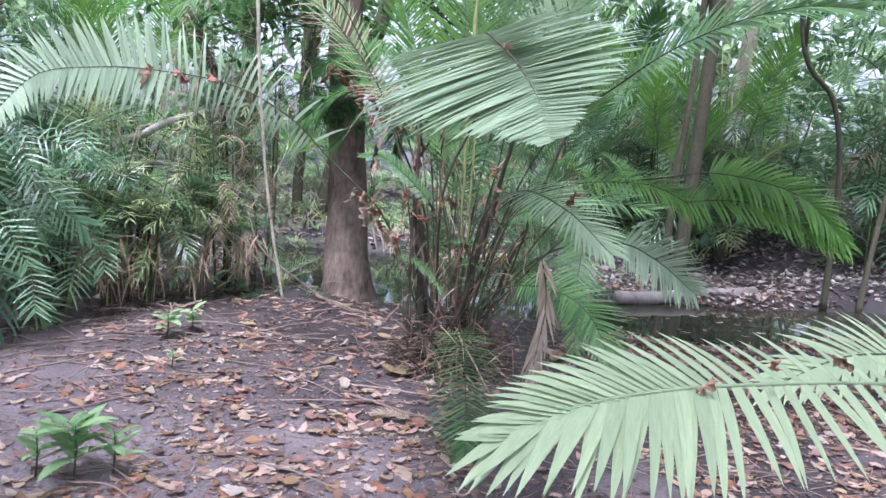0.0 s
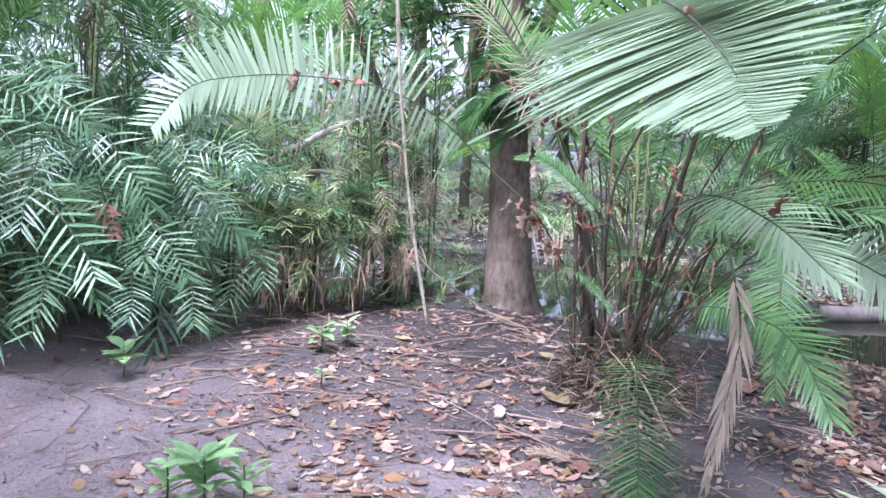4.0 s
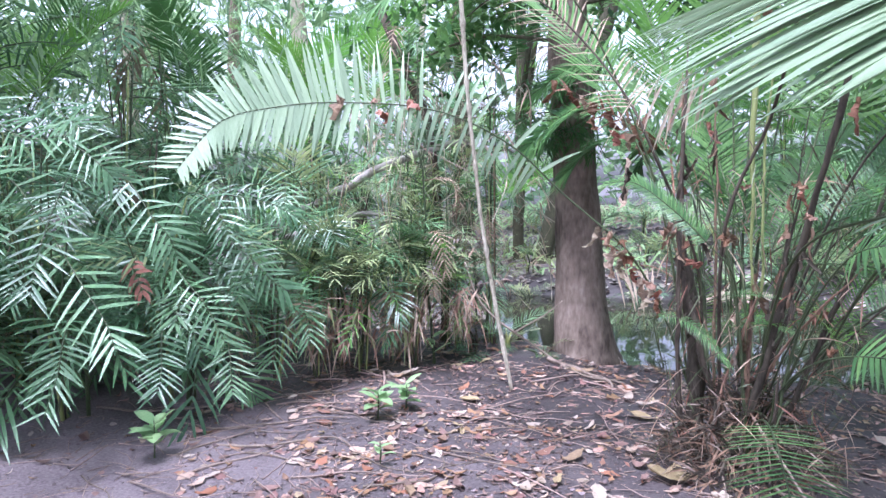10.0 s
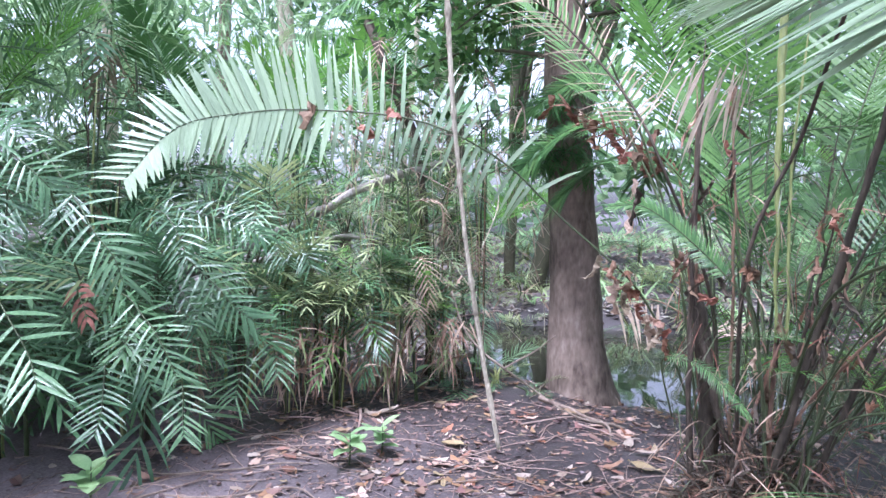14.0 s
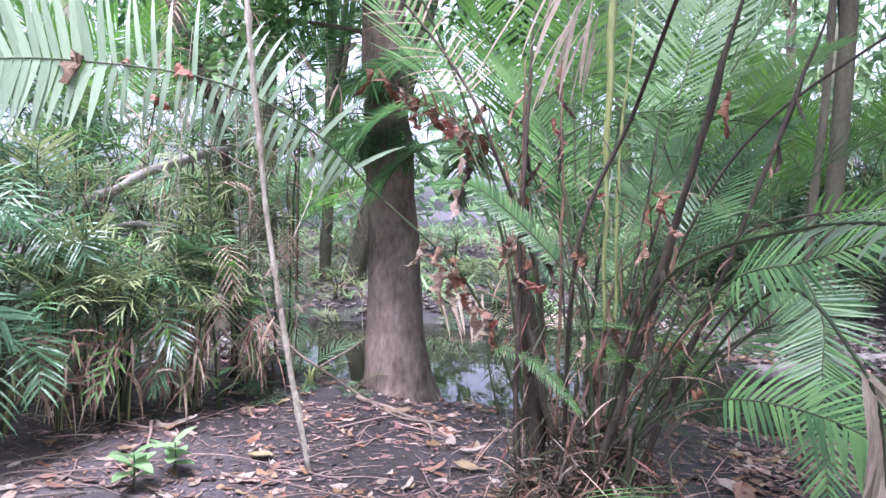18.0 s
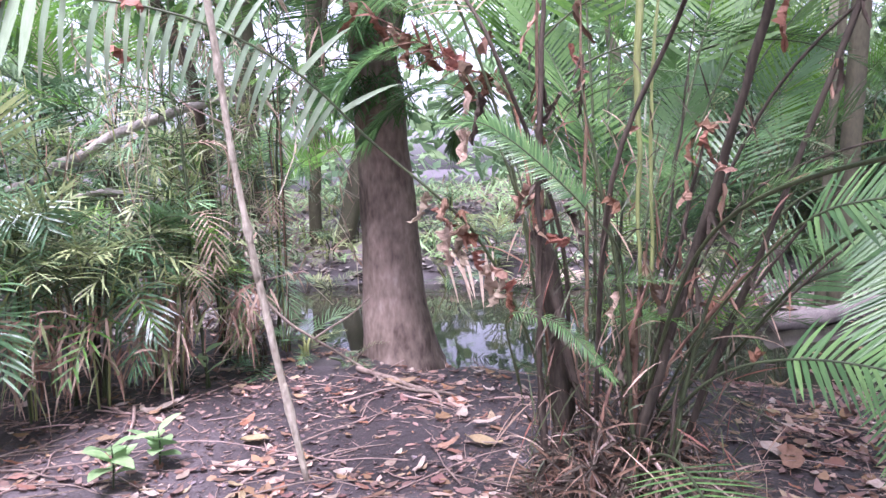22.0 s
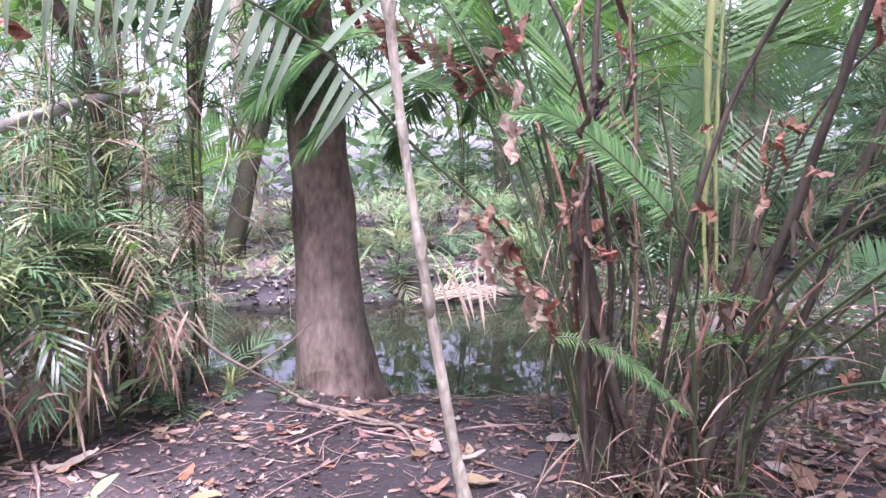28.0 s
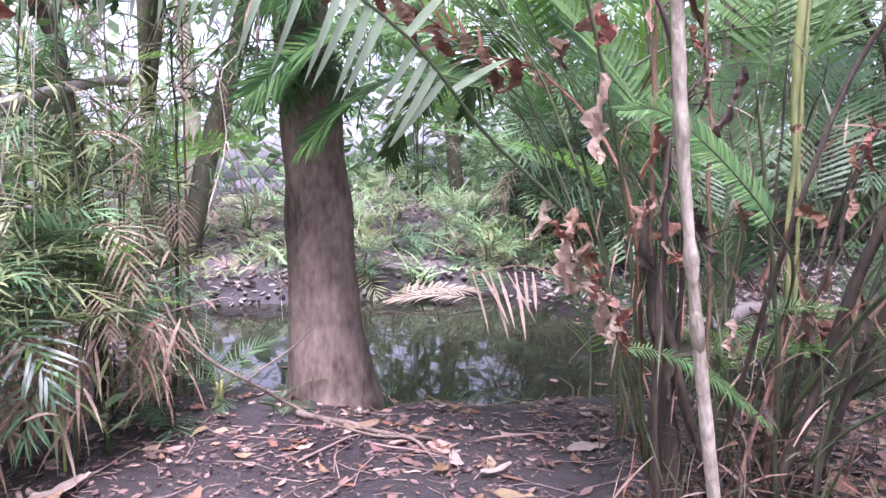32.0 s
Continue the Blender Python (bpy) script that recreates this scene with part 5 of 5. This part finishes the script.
stick("fallen_branch", "thick grey fallen branch leaning through the shrubs", [(-4.9, 7.35, 0.85), (-3.9, 7.3, 1.25), (-3.45, 7.3, 1.46), (-3.02, 7.3, 1.67), (-2.5, 7.4, 1.85), (-2.2, 7.6, 1.92)], 0.05, 0.03, M_PALEWOOD, 40, rough=0.5)
stick("fallen_branch", "grey dead limb lying low across the shrubs", [(-4.2, 7.1, 0.95), (-3.67, 7.1, 1.1), (-3.28, 7.1, 1.225), (-2.94, 7.1, 1.25), (-2.6, 7.15, 1.2)], 0.03, 0.018, M_PALEWOOD, 24, rough=0.5)
stick("dead_sapling", "dark leaning dead sapling wound with vines", [(-2.45, 7.60, 0.0), (-2.50, 7.60, 1.04), (-2.59, 7.60, 2.03), (-2.84, 7.70, 2.54), (-3.23, 7.85, 3.30)], 0.035, 0.045, M_DSTEM, rough=0.4, category="stem")
stick("fallen_branch", "thin bent pale branch lying on the mud beside the tree", [(-2.05, 7.0, 0.85), (-1.88, 6.9, 0.509), (-1.6, 6.88, 0.30), (-1.3, 7.0, 0.07), (-0.996, 6.66, 0.03), (-0.62, 6.5, 0.02)], 0.010, 0.008, M_TWIG, 34)
stick("fallen_branch", "thin forked twig beside the tree", [(-1.58, 6.88, 0.29), (-1.4, 6.95, 0.4), (-1.2, 7.0, 0.55)], 0.008, 0.004, M_TWIG)
stick("log", "weathered grey log on the edge of the pond", [(2.05, 8.75, -0.04), (2.7, 9.05, -0.02), (3.2, 9.4, 0.0), (4.1, 9.8, 0.02)], 0.09, 0.075, M_LOG, rough=0.3)

# a loose tangle of pale vines and dead twigs between the shrubs and the tree
r = random.Random(91)
vt = Shape()
for k in range(95):
    p = Vector((r.uniform(-3.3, -1.45), r.uniform(6.9, 8.8), r.uniform(0.6, 2.9)))
    d = Vector((r.uniform(-0.6, 0.6), r.uniform(-0.3, 0.3), r.uniform(-0.9, 0.3)))
    q = [p, p + d * 0.25 + Vector((r.uniform(-0.1, 0.1), 0, r.uniform(-0.05, 0.15))), p + d * 0.5 + Vector((r.uniform(-0.2, 0.2), r.uniform(-0.1, 0.1), -0.05)), p + d * 0.8 + Vector((r.uniform(-0.25, 0.25), 0, -0.15))]
    vt.tube(spline(q, 9), [r.uniform(0.002, 0.006)] * 9, 4, slot=r.choice((0, 0, 1)), cap=False)
    for j in range(2):
        vt.blade(q[1 + j % 3], Vector((r.uniform(-1, 1), r.uniform(-0.5, 0.2), r.uniform(-1, 0))), Vector((0, -1, 0.4)), r.uniform(0.08, 0.24), r.uniform(0.008, 0.018), r.uniform(0.4, 1.6), 4, 2, fold=0)
tagged(part("vine_tangle", vt, [M_LIANA, M_TWIG, M_DEAD]), "tangle of pale dry vines and dead leaf strips", "vines", kind="stuff")
for x, y, h, n, sc in [(-0.78, 7.72, 0.08, 8, 0.34), (-0.35, 7.6, 0.1, 9, 0.36), (-0.15, 7.75, 0.1, 8, 0.3), (-1.38, 7.12, 0.08, 7, 0.28), (-0.6, 7.75, 0.1, 8, 0.3), (-1.75, 7.3, 0.15, 8, 0.36), (-2.0, 7.2, 0.25, 10, 0.45), (1.0, 7.1, 0.1, 6, 0.3)] + [(-3.1 + 0.42 * k + 0.2 * math.sin(k * 5.1), 12.3 + 1.1 * math.sin(k * 2.3), 0.2 + 0.1 * (k % 3), 9, 0.42 + 0.08 * (k % 4)) for k in range(16)] + [(-3.3 + 0.31 * k + 0.25 * math.sin(k * 3.7), 13.4 + 1.3 * math.sin(k * 1.7), 0.3 + 0.12 * (k % 3), 9, 0.5 + 0.1 * (k % 3)) for k in range(20)]:
    shrub((x, y), h, n, 0.5, int(y * 100), 0.45, 0, "low tuft of green leaves on the bank of the pond", sc, group="low tufts")
for x, y, z, yaw, ln, lab in [(-0.25, 11.2, -0.04, 20, 1.3, "bleached dead frond lying at the far edge of the water"), (-0.02, 3.86, 0.03, 160, 0.30, "small brown dead frond lying on the mud"), (0.9, 10.9, -0.04, 165, 1.1, "bleached dead frond lying at the far edge of the water")]:
    root = thing("dead_frond", lab, "dead frond", (x, y, z))
    d = Vector((math.cos(radians(yaw)), math.sin(radians(yaw)), 0))
    p = Vector((x, y, z))
    big_frond(root, [p, p + d * ln * 0.5 + UP * 0.06 * ln, p + d * ln], 0.33 * ln, 0.028 * ln, 18, 0.2, (0, -0.2, 1), "straw" if ln > 1 else "dead", 1, 0.012 * ln, int(y * 7), (55, 25), name="frond_blade")

# ---- litter ----
def leaf_points(shape, p, yaw, size, curl, r, slot=0, tilt=0.25):
    """One dry leaf: pointed oval, folded and curled."""
    q = Matrix.Rotation(yaw, 3, "Z") @ Matrix.Rotation(r.uniform(-tilt, tilt), 3, "X") @ Matrix.Rotation(r.uniform(-tilt, tilt), 3, "Y")
    rows = []
    wid = size * r.uniform(0.2, 0.32)
    for i, (u, w) in enumerate(((0, 0), (0.25, 0.8), (0.55, 1.0), (0.8, 0.6), (1.0, 0))):
        x = (u - 0.5) * size
        z = curl * size * (u - 0.5) ** 2 * 2
        if w == 0:
            row = [(x, 0, z)]
        else:
            e = curl * wid * w * 0.7
            row = [(x, -wid * w, z + e), (x, 0, z), (x, wid * w, z + e * 0.6)]
        rows.append([Vector(p) + q @ Vector(c) for c in row])
    i0 = len(shape.v)
    shape.v.append(rows[0][0])
    shape.f += [(i0, i0 + 2, i0 + 1), (i0, i0 + 3, i0 + 2)]
    shape.m += [slot, slot]
    shape.strip(rows[1:], slot)


def litter_density(x, y):
    d = 0.30 + 0.45 * noise.noise((x * 0.7, y * 0.7, 8.0))
    d += 0.55 * math.exp(-((x + 0.5) / 1.1) ** 2) + (0.35 if x > 1 else 0)
    if x < -2.4 and y < 5:
        d *= 0.35
    c = 0.5 + 1.1 * noise.noise((x * 2.3, y * 2.3, 3.0)) + 0.5 * noise.noise((x * 6.0, y * 6.0, 5.0))
    if math.hypot(x - 0.3, y - 4.9) < 0.9:
        d *= 0.5
    if y > 5.5 and x < 1:
        d *= 0.32
    return d * max(0.06, min(1.6, c * 1.7))


r = random.Random(21)
ls = Shape()
count = 0
while count < 15000:
    y = 1.6 + 9.5 * r.random() ** 1.1
    x = r.uniform(-4.6, 5.0) * (0.55 + 0.45 * min(1, y / 7))
    if pond(x, y) < 0.12 or r.random() > litter_density(x, y):
        continue
    size = 0.008 + 0.10 * r.random() ** 3.2
    leaf_points(ls, (x, y, ground_z(x, y) + 0.006), r.uniform(0, 6.28), size, r.uniform(-0.4, 0.7), r, tilt=0.22)
    count += 1
back = Shape()
for k in range(9000):
    x, y = r.uniform(-9, 9), r.uniform(-6, 8)
    if (y > 1.5 and -3.0 < x < 3.6) or pond(x, y) < 0.1 or r.random() > litter_density(x, y) + 0.15:
        continue
    leaf_points(back, (x, y, ground_z(x, y) + 0.008), r.uniform(0, 6.28), r.uniform(0.03, 0.12), r.uniform(-0.6, 1.4), r, tilt=0.5)
for k in range(6000):
    x, y = r.uniform(1.3, 9), r.uniform(4.3, 9.6)
    if pond(x, y) < 0.06:
        continue
    leaf_points(back, (x, y, ground_z(x, y) + 0.010), r.uniform(0, 6.28), 0.02 + 0.11 * r.random() ** 1.6, r.uniform(-0.6, 1.4), r, tilt=0.5)
tagged(part("leaf_litter", back, M_LITTER), "dry leaves strewn over the forest floor", "leaf litter", kind="stuff")
fl = Shape()
while count < 38000:
    x, y = r.uniform(-7, 10), 8.4 + 14 * r.random() ** 1.4
    if pond(x, y) < 0.05:
        continue
    leaf_points(fl, (x, y, ground_z(x, y) + 0.012), r.uniform(0, 6.28), r.uniform(0.04, 0.15), r.uniform(-0.3, 0.9), r, tilt=0.4)
    count += 1
cr = Shape()
while count < 58000:
    y = 2.2 + 6.0 * r.random()
    x = r.uniform(-3.6, 3.0)
    if pond(x, y) < 0.1 or x * 0.42 + y * 0.5 < r.uniform(0.9, 2.2) or noise.noise((x * 1.6, y * 1.6, 12.0)) < r.uniform(-0.5, 0.4):
        continue
    leaf_points(cr, (x, y, ground_z(x, y) + 0.005), r.uniform(0, 6.28), 0.008 + 0.05 * r.random() ** 2.5, r.uniform(-0.6, 0.8), r, tilt=0.3)
    count += 1
tagged(part("mud_crumbs", cr, M_DARKLIT), "dark crumbs of mud and rotting leaves", "leaf litter", kind="stuff")
lm = Shape()
for k in range(9000):
    x, y = r.uniform(-4.2, 0.6), 1.8 + 3.9 * r.random()
    if noise.noise((x * 1.9, y * 1.9, 15.0)) < r.uniform(-0.4, 0.4):
        continue
    leaf_points(lm, (x, y, ground_z(x, y) + 0.004), r.uniform(0, 6.28), 0.008 + 0.035 * r.random() ** 3, r.uniform(-1.0, 1.2), r, tilt=0.4)
tagged(part("mud_lumps", lm, M_LUMP), "small crumbs of dry mauve mud", "soil", kind="stuff")
tagged(part("leaf_litter", ls, M_LITTER), "scattered dry orange and tan leaves on the mud", "leaf litter", kind="stuff")
tagged(part("far_litter", fl, M_FARLIT), "dry leaves covering the far bank, painted sunlit pale", "leaf litter", kind="stuff")
ts = Shape()
for k in range(3600):
    y = 1.8 + 8 * r.random() ** 1.3
    x = r.uniform(-4.2, 3.5)
    if pond(x, y) < 0.1:
        continue
    a, ln = r.uniform(0, 3.14), 0.04 + 0.4 * r.random() ** 2
    p = Vector((x, y, ground_z(x, y) + 0.006))
    d = Vector((math.cos(a), math.sin(a), r.uniform(-0.02, 0.05)))
    sd = Vector((-d.y, d.x, 0)) * r.uniform(-0.15, 0.15) * ln
    rr = r.uniform(0.0012, 0.004)
    ts.tube([p, p + d * ln * 0.5 + sd, p + d * ln], [rr, rr * 0.8, rr * 0.4], 4, cap=False)
tagged(part("twigs", ts, M_TWIG), "thin dry twigs and stalks littering the mud", "twigs", kind="stuff")


def crumpled(mat, r):
    """A fallen leaf one metre long: uneven edge, midrib fold, curled tip and corners."""
    rows, lop = [], r.uniform(-0.25, 0.25)
    wid, curl, side = r.uniform(0.16, 0.34), r.uniform(-0.25, 0.7), r.uniform(-0.35, 0.7)
    for u in (0.0, 0.07, 0.2, 0.36, 0.52, 0.68, 0.83, 0.94, 1.0):
        w = wid * math.sin(math.pi * u ** 0.85) ** 0.75 * r.uniform(0.55, 1.25) if 0 < u < 1 else 0.012
        z = curl * (u - 0.45) ** 2 + r.uniform(-0.025, 0.025)
        yo = lop * u * u
        rows.append([Vector((u - 0.5 + r.uniform(-0.03, 0.03), yo + v * w, z + abs(v) * w * side * (1.0 if v < 0 else 0.55) + r.uniform(-0.035, 0.035))) for v in (-1, -0.5, 0, 0.5, 1)])
    sh = Shape()
    sh.strip(rows)
    sh.tube([Vector((-0.72, r.uniform(-0.1, 0.1), 0.02)), Vector((-0.5, 0, rows[0][2].z))], [0.010, 0.012], 4)
    return sh


leaf_meshes = [crumpled(M_LEAF, r).mesh("fallen_leaf", [M_LEAF]) for k in range(10)]
bright_meshes = [crumpled(M_BRIGHTLEAF, r).mesh("fallen_leaf", [M_BRIGHTLEAF]) for k in range(8)]
drift, drift_shapes = Shape(), [crumpled(M_LITTER, r) for k in range(14)]
count = 0
while count < 3200:
    y = 2.0 + 5.6 * r.random()
    x = r.uniform(-2.9, 3.2)
    if pond(x, y) < 0.12 or r.random() > litter_density(x, y):
        continue
    m = pose(x, y, ground_z(x, y) + 0.010, r.uniform(-12, 12), r.uniform(-12, 12), r.uniform(0, 360)) @ Matrix.Scale(0.022 + 0.11 * r.random() ** 2.4, 4)
    one = r.choice(drift_shapes)
    i = len(drift.v)
    drift.v.extend([m @ q for q in one.v])
    drift.f.extend([tuple(j + i for j in f) for f in one.f])
    drift.m.extend(one.m)
    count += 1
tagged(part("leaf_drift", drift, M_DRIFT), "drifts of crumpled dry leaves on the mud", "leaf litter", kind="stuff")
count = 0
while count < 285:
    y = 2.5 + 4.9 * r.random()
    x = r.uniform(-2.7, 1.8)
    if pond(x, y) < 0.15 or r.random() > litter_density(x, y):
        continue
    bright = r.random() < 0.4
    ob = tagged(new("fallen_leaf", r.choice(bright_meshes if bright else leaf_meshes)), "orange and yellow crumpled leaf lying on the mud" if bright else "curled dry brown leaf lying on the mud", "leaf", "fallen leaves")
    ob.matrix_world = pose(x, y, ground_z(x, y) + 0.014, r.uniform(-14, 14), r.uniform(-14, 14), r.uniform(0, 360)) @ Matrix.Scale(0.035 + 0.10 * r.random() ** 1.8, 4)
    count += 1
for x, y, size, yaw in [(-0.45, 6.07, 0.17, 20), (-0.45, 5.82, 0.19, 160), (0.07, 6.24, 0.20, 5), (-0.58, 6.27, 0.16, 80), (-2.33, 6.23, 0.24, 15), (0.97, 5.55, 0.22, 60), (-1.64, 5.8, 0.15, 200), (-0.98, 6.75, 0.22, -10), (0.94, 5.65, 0.2, 120), (-0.23, 4.76, 0.26, 175), (-0.75, 4.9, 0.16, 40), (-0.55, 4.45, 0.15, 90)]:
    ob = tagged(new("fallen_leaf", r.choice(bright_meshes)), "large pale yellow leaf lying on the dark mud", "leaf", "large fallen leaves")
    ob.matrix_world = pose(x, y, ground_z(x, y) + 0.02, 5, -5, yaw) @ Matrix.Scale(size, 4)
count = 0
while count < 44:
    x, y = r.uniform(-1.6, 4.2), r.uniform(7.2, 10.4)
    if not -0.9 < pond(x, y) < -0.2:
        continue
    ob = tagged(new("floating_leaf", r.choice(leaf_meshes)), "dry leaf afloat on the dark pond", "leaf", "leaves on the water")
    ob.matrix_world = pose(x, y, -0.094, 0, 0, r.uniform(0, 360)) @ Matrix.Diagonal((0.07, 0.07, 0.02, 1)) @ Matrix.Scale(r.uniform(0.7, 1.7), 4)
    count += 1
for k in range(60):
    y = 2.8 + 3.8 * r.random()
    x = r.uniform(-3.8, -0.3) if k < 46 else r.uniform(0.3, 1.8)
    a = r.uniform(-1.1, 0.9)
    ln = r.uniform(0.2, 0.9)
    z = ground_z(x, y) + 0.012
    stick("twig", "bare dry twig lying on the mud", [(x, y, z), (x + ln * 0.5 * math.cos(a), y + ln * 0.5 * math.sin(a) + r.uniform(-0.06, 0.06), z + 0.02), (x + ln * math.cos(a), y + ln * math.sin(a), z)], r.uniform(0.003, 0.008), 0.002, M_TWIG, 8, category="twig", group="twigs on the mud")


for k, pts in enumerate([[(-4.22, 5.0), (-3.9, 5.05), (-3.4, 5.28), (-2.87, 5.53), (-2.5, 5.6)], [(-2.98, 6.6), (-2.7, 6.3), (-2.4, 6.2), (-2.1, 6.75)], [(-3.1, 4.6), (-2.6, 4.5), (-2.2, 4.75), (-1.9, 4.6)], [(-3.4, 4.9), (-2.95, 4.8), (-2.5, 5.0), (-2.05, 5.3)], [(-2.5, 6.25), (-2.35, 5.95), (-2.25, 5.6)], [(-1.3, 7.0), (-1.0, 6.75), (-0.75, 6.5), (-0.7, 6.2)], [(-2.0, 3.5), (-1.7, 3.9), (-1.65, 4.3)], [(-2.9, 3.9), (-2.4, 3.75), (-2.1, 3.85)]]):
    stick("root", "pale exposed root snaking over the mud", [(x, y, ground_z(x, y) + 0.012) for x, y in pts], (0.009, 0.007, 0.010, 0.008, 0.012, 0.022, 0.006, 0.006)[k], 0.004, M_TWIG if k != 5 else M_BARK, 24, 0.4, "root", "roots on the mud")
r = random.Random(88)
for k in range(18):
    x, y, a = r.uniform(-3.5, -1.5), r.uniform(3.6, 5.9), r.uniform(-0.7, 0.9)
    pts = []
    for j in range(6):
        pts.append((x, y, ground_z(x, y) + (0.004 if j in (0, 5) else 0.011)))
        a += r.uniform(-0.55, 0.55)
        x, y = x + 0.17 * math.cos(a), y + 0.17 * math.sin(a)
    stick("root", "thin pale root snaking over the mud", pts, r.uniform(0.004, 0.008), 0.002, M_TWIG, 20, 0.4, "root", "roots on the mud")
stick("stick", "pale bare stick leaning on the foot of the clumping palm", [(0.15, 4.82, 0.36), (0.26, 4.70, 0.2), (0.40, 4.52, 0.03)], 0.007, 0.006, M_TWIG, category="stick")


def seedling(at, size, leaves, seed, label, wide=0.23):
    r = random.Random(seed)
    x, y = at
    root = thing("seedling", label, "plant", (x, y, ground_z(x, y)))
    s = Shape()
    s.tube([(0, 0, -0.02), (0.01, 0, size * 0.5), (0, 0.01, size)], [0.006, 0.005, 0.003], 5)
    part("stem", s, M_STEM, root)
    for k in range(leaves):
        a = k * 2.4 + r.uniform(-0.3, 0.3)
        z = size * (0.35 + 0.65 * k / leaves)
        s = Shape()
        s.blade((0, 0, z), Vector((math.cos(a), math.sin(a), r.uniform(0.2, 1.1))), UP, size * r.uniform(0.5, 0.9), size * wide, r.uniform(0.5, 1.3), 6, 0, fold=0.25, shape=(0.25, 0.7, 1, 1, 0.8, 0.5))
        part("leaf", s, M_SEEDLING, root)
    return root


seedling((-1.5, 2.85), 0.28, 20, 1, "bright green broad-leaved seedling in the mud")
seedling((-1.36, 2.93), 0.20, 10, 11, "bright green broad-leaved seedling in the mud")
seedling((-1.66, 2.82), 0.22, 10, 12, "bright green broad-leaved seedling in the mud")
seedling((-3.08, 4.28), 0.22, 10, 2, "small pale green seedling in the mud", 0.42)
seedling((-2.09, 5.22), 0.20, 9, 3, "small green seedling among dead leaves", 0.4)
seedling((-1.99, 5.46), 0.19, 9, 4, "small green seedling among dead leaves", 0.4)
seedling((-2.25, 6.7), 0.28, 4, 6, "thin vine seedling with a few round green leaves")
seedling((-1.75, 4.5), 0.13, 5, 5, "spindly blue-green seedling in the mud")

low_plants = Shape()
r = random.Random(35)
for k in range(420):
    x, y = r.uniform(-5.5, 4.5), 11.9 + 7.5 * r.random() ** 1.3
    if pond(x, y) < 0.15 or noise.noise((x * 0.6, y * 0.6, 21.0)) < -0.2:
        continue
    z, h = ground_z(x, y), r.uniform(0.12, 0.6)
    slot = r.choice((0, 0, 0, 1, 2))
    for j in range(r.randint(9, 18)):
        a = r.uniform(0, 6.28)
        low_plants.blade((x + r.gauss(0, 0.1), y + r.gauss(0, 0.1), z + h * r.uniform(0.0, 0.5)), Vector((math.cos(a), math.sin(a), r.uniform(0.1, 1.6))), Vector((0, -0.5, 1)), h * r.uniform(0.5, 1.0), r.uniform(0.012, 0.045), r.uniform(0.3, 1.3), 4, slot, fold=0.2)
tagged(part("low_plants", low_plants, [M_SEEDLING, M_SHRUBY, M_DEAD]), "low green plants and dry stalks on the pale far bank", "plants", kind="stuff")

# thickets beyond the pond and behind the shrubs: loose narrow leaves
ths = Shape()
r = random.Random(33)
for k in range(52000):
    a = r.uniform(-0.15, math.pi + 0.2)
    q = r.uniform(9.5, 17)
    x, y = math.cos(a) * q * 0.95, 4.5 + math.sin(a) * q
    if pond(x, y) < 0.5:
        continue
    z = ground_z(x, y) + 7.0 * r.random() ** 1.15
    if noise.noise((x * 0.55, y * 0.55, z * 0.7)) < -0.12 or (y < 16.5 and -4.5 < x < 4 and 0.45 < z < 2.9 and (y < 13 or r.random() < 0.7)) or (-6.5 < x < 2.5 and y > 10 and z > 0.5 and r.random() < 0.72):
        continue
    d = Vector((r.uniform(-1, 1), r.uniform(-1, 1), r.uniform(-0.9, 0.5)))
    ths.blade((x, y, z), d, Vector((r.uniform(-0.5, 0.5), r.uniform(-0.8, 0.2), 1)), r.uniform(0.2, 0.5), r.uniform(0.03, 0.08), 0.6, 2, 0, fold=0)
for k in range(4500):
    x, y = r.uniform(-11, -5.6), r.uniform(5.2, 10.5)
    z = 1.6 + 4.2 * r.random()
    if noise.noise((x * 0.8, y * 0.8, z)) < -0.15:
        continue
    ths.blade((x, y, z), Vector((r.uniform(-1, 1), r.uniform(-1, 0.6), r.uniform(-0.9, 0.4))), Vector((r.uniform(-0.5, 0.5), r.uniform(-0.8, 0.2), 1)), r.uniform(0.16, 0.36), r.uniform(0.018, 0.04), 0.7, 3, 0, fold=0)
for k in range(5500):
    x, y = r.uniform(-9.5, -3.6), r.uniform(6.2, 11.5)
    z = 1.3 + 4.0 * r.random()
    if noise.noise((x * 0.9, y * 0.9, z * 1.1)) < -0.05:
        continue
    ths.blade((x, y, z), Vector((r.uniform(-1, 1), r.uniform(-1, 0.6), r.uniform(-0.9, 0.4))), Vector((r.uniform(-0.5, 0.5), r.uniform(-0.8, 0.2), 1)), r.uniform(0.14, 0.34), r.uniform(0.015, 0.03), 0.7, 3, 0, fold=0)
tagged(part("thicket", ths, M_FAR), "green understorey foliage among the trees, painted pale as in haze", "foliage", kind="stuff")

# far wall of forest
fs = Shape()
r = random.Random(31)
for k in range(1450):
    a = r.uniform(-0.6, math.pi + 0.6)
    q = r.uniform(17, 32)
    if 1.55 < a < 2.3 and r.random() < 0.6:
        continue
    c = (math.cos(a) * q, 4 + math.sin(a) * q, 11 * r.random() ** 1.2)
    leaf_cloud(fs, c, r.uniform(0.9, 2.0), 36, 0.75, r)
tagged(part("far_woods", fs, M_FAR), "green forest foliage closing the view, painted pale as in haze", "foliage", kind="stuff")
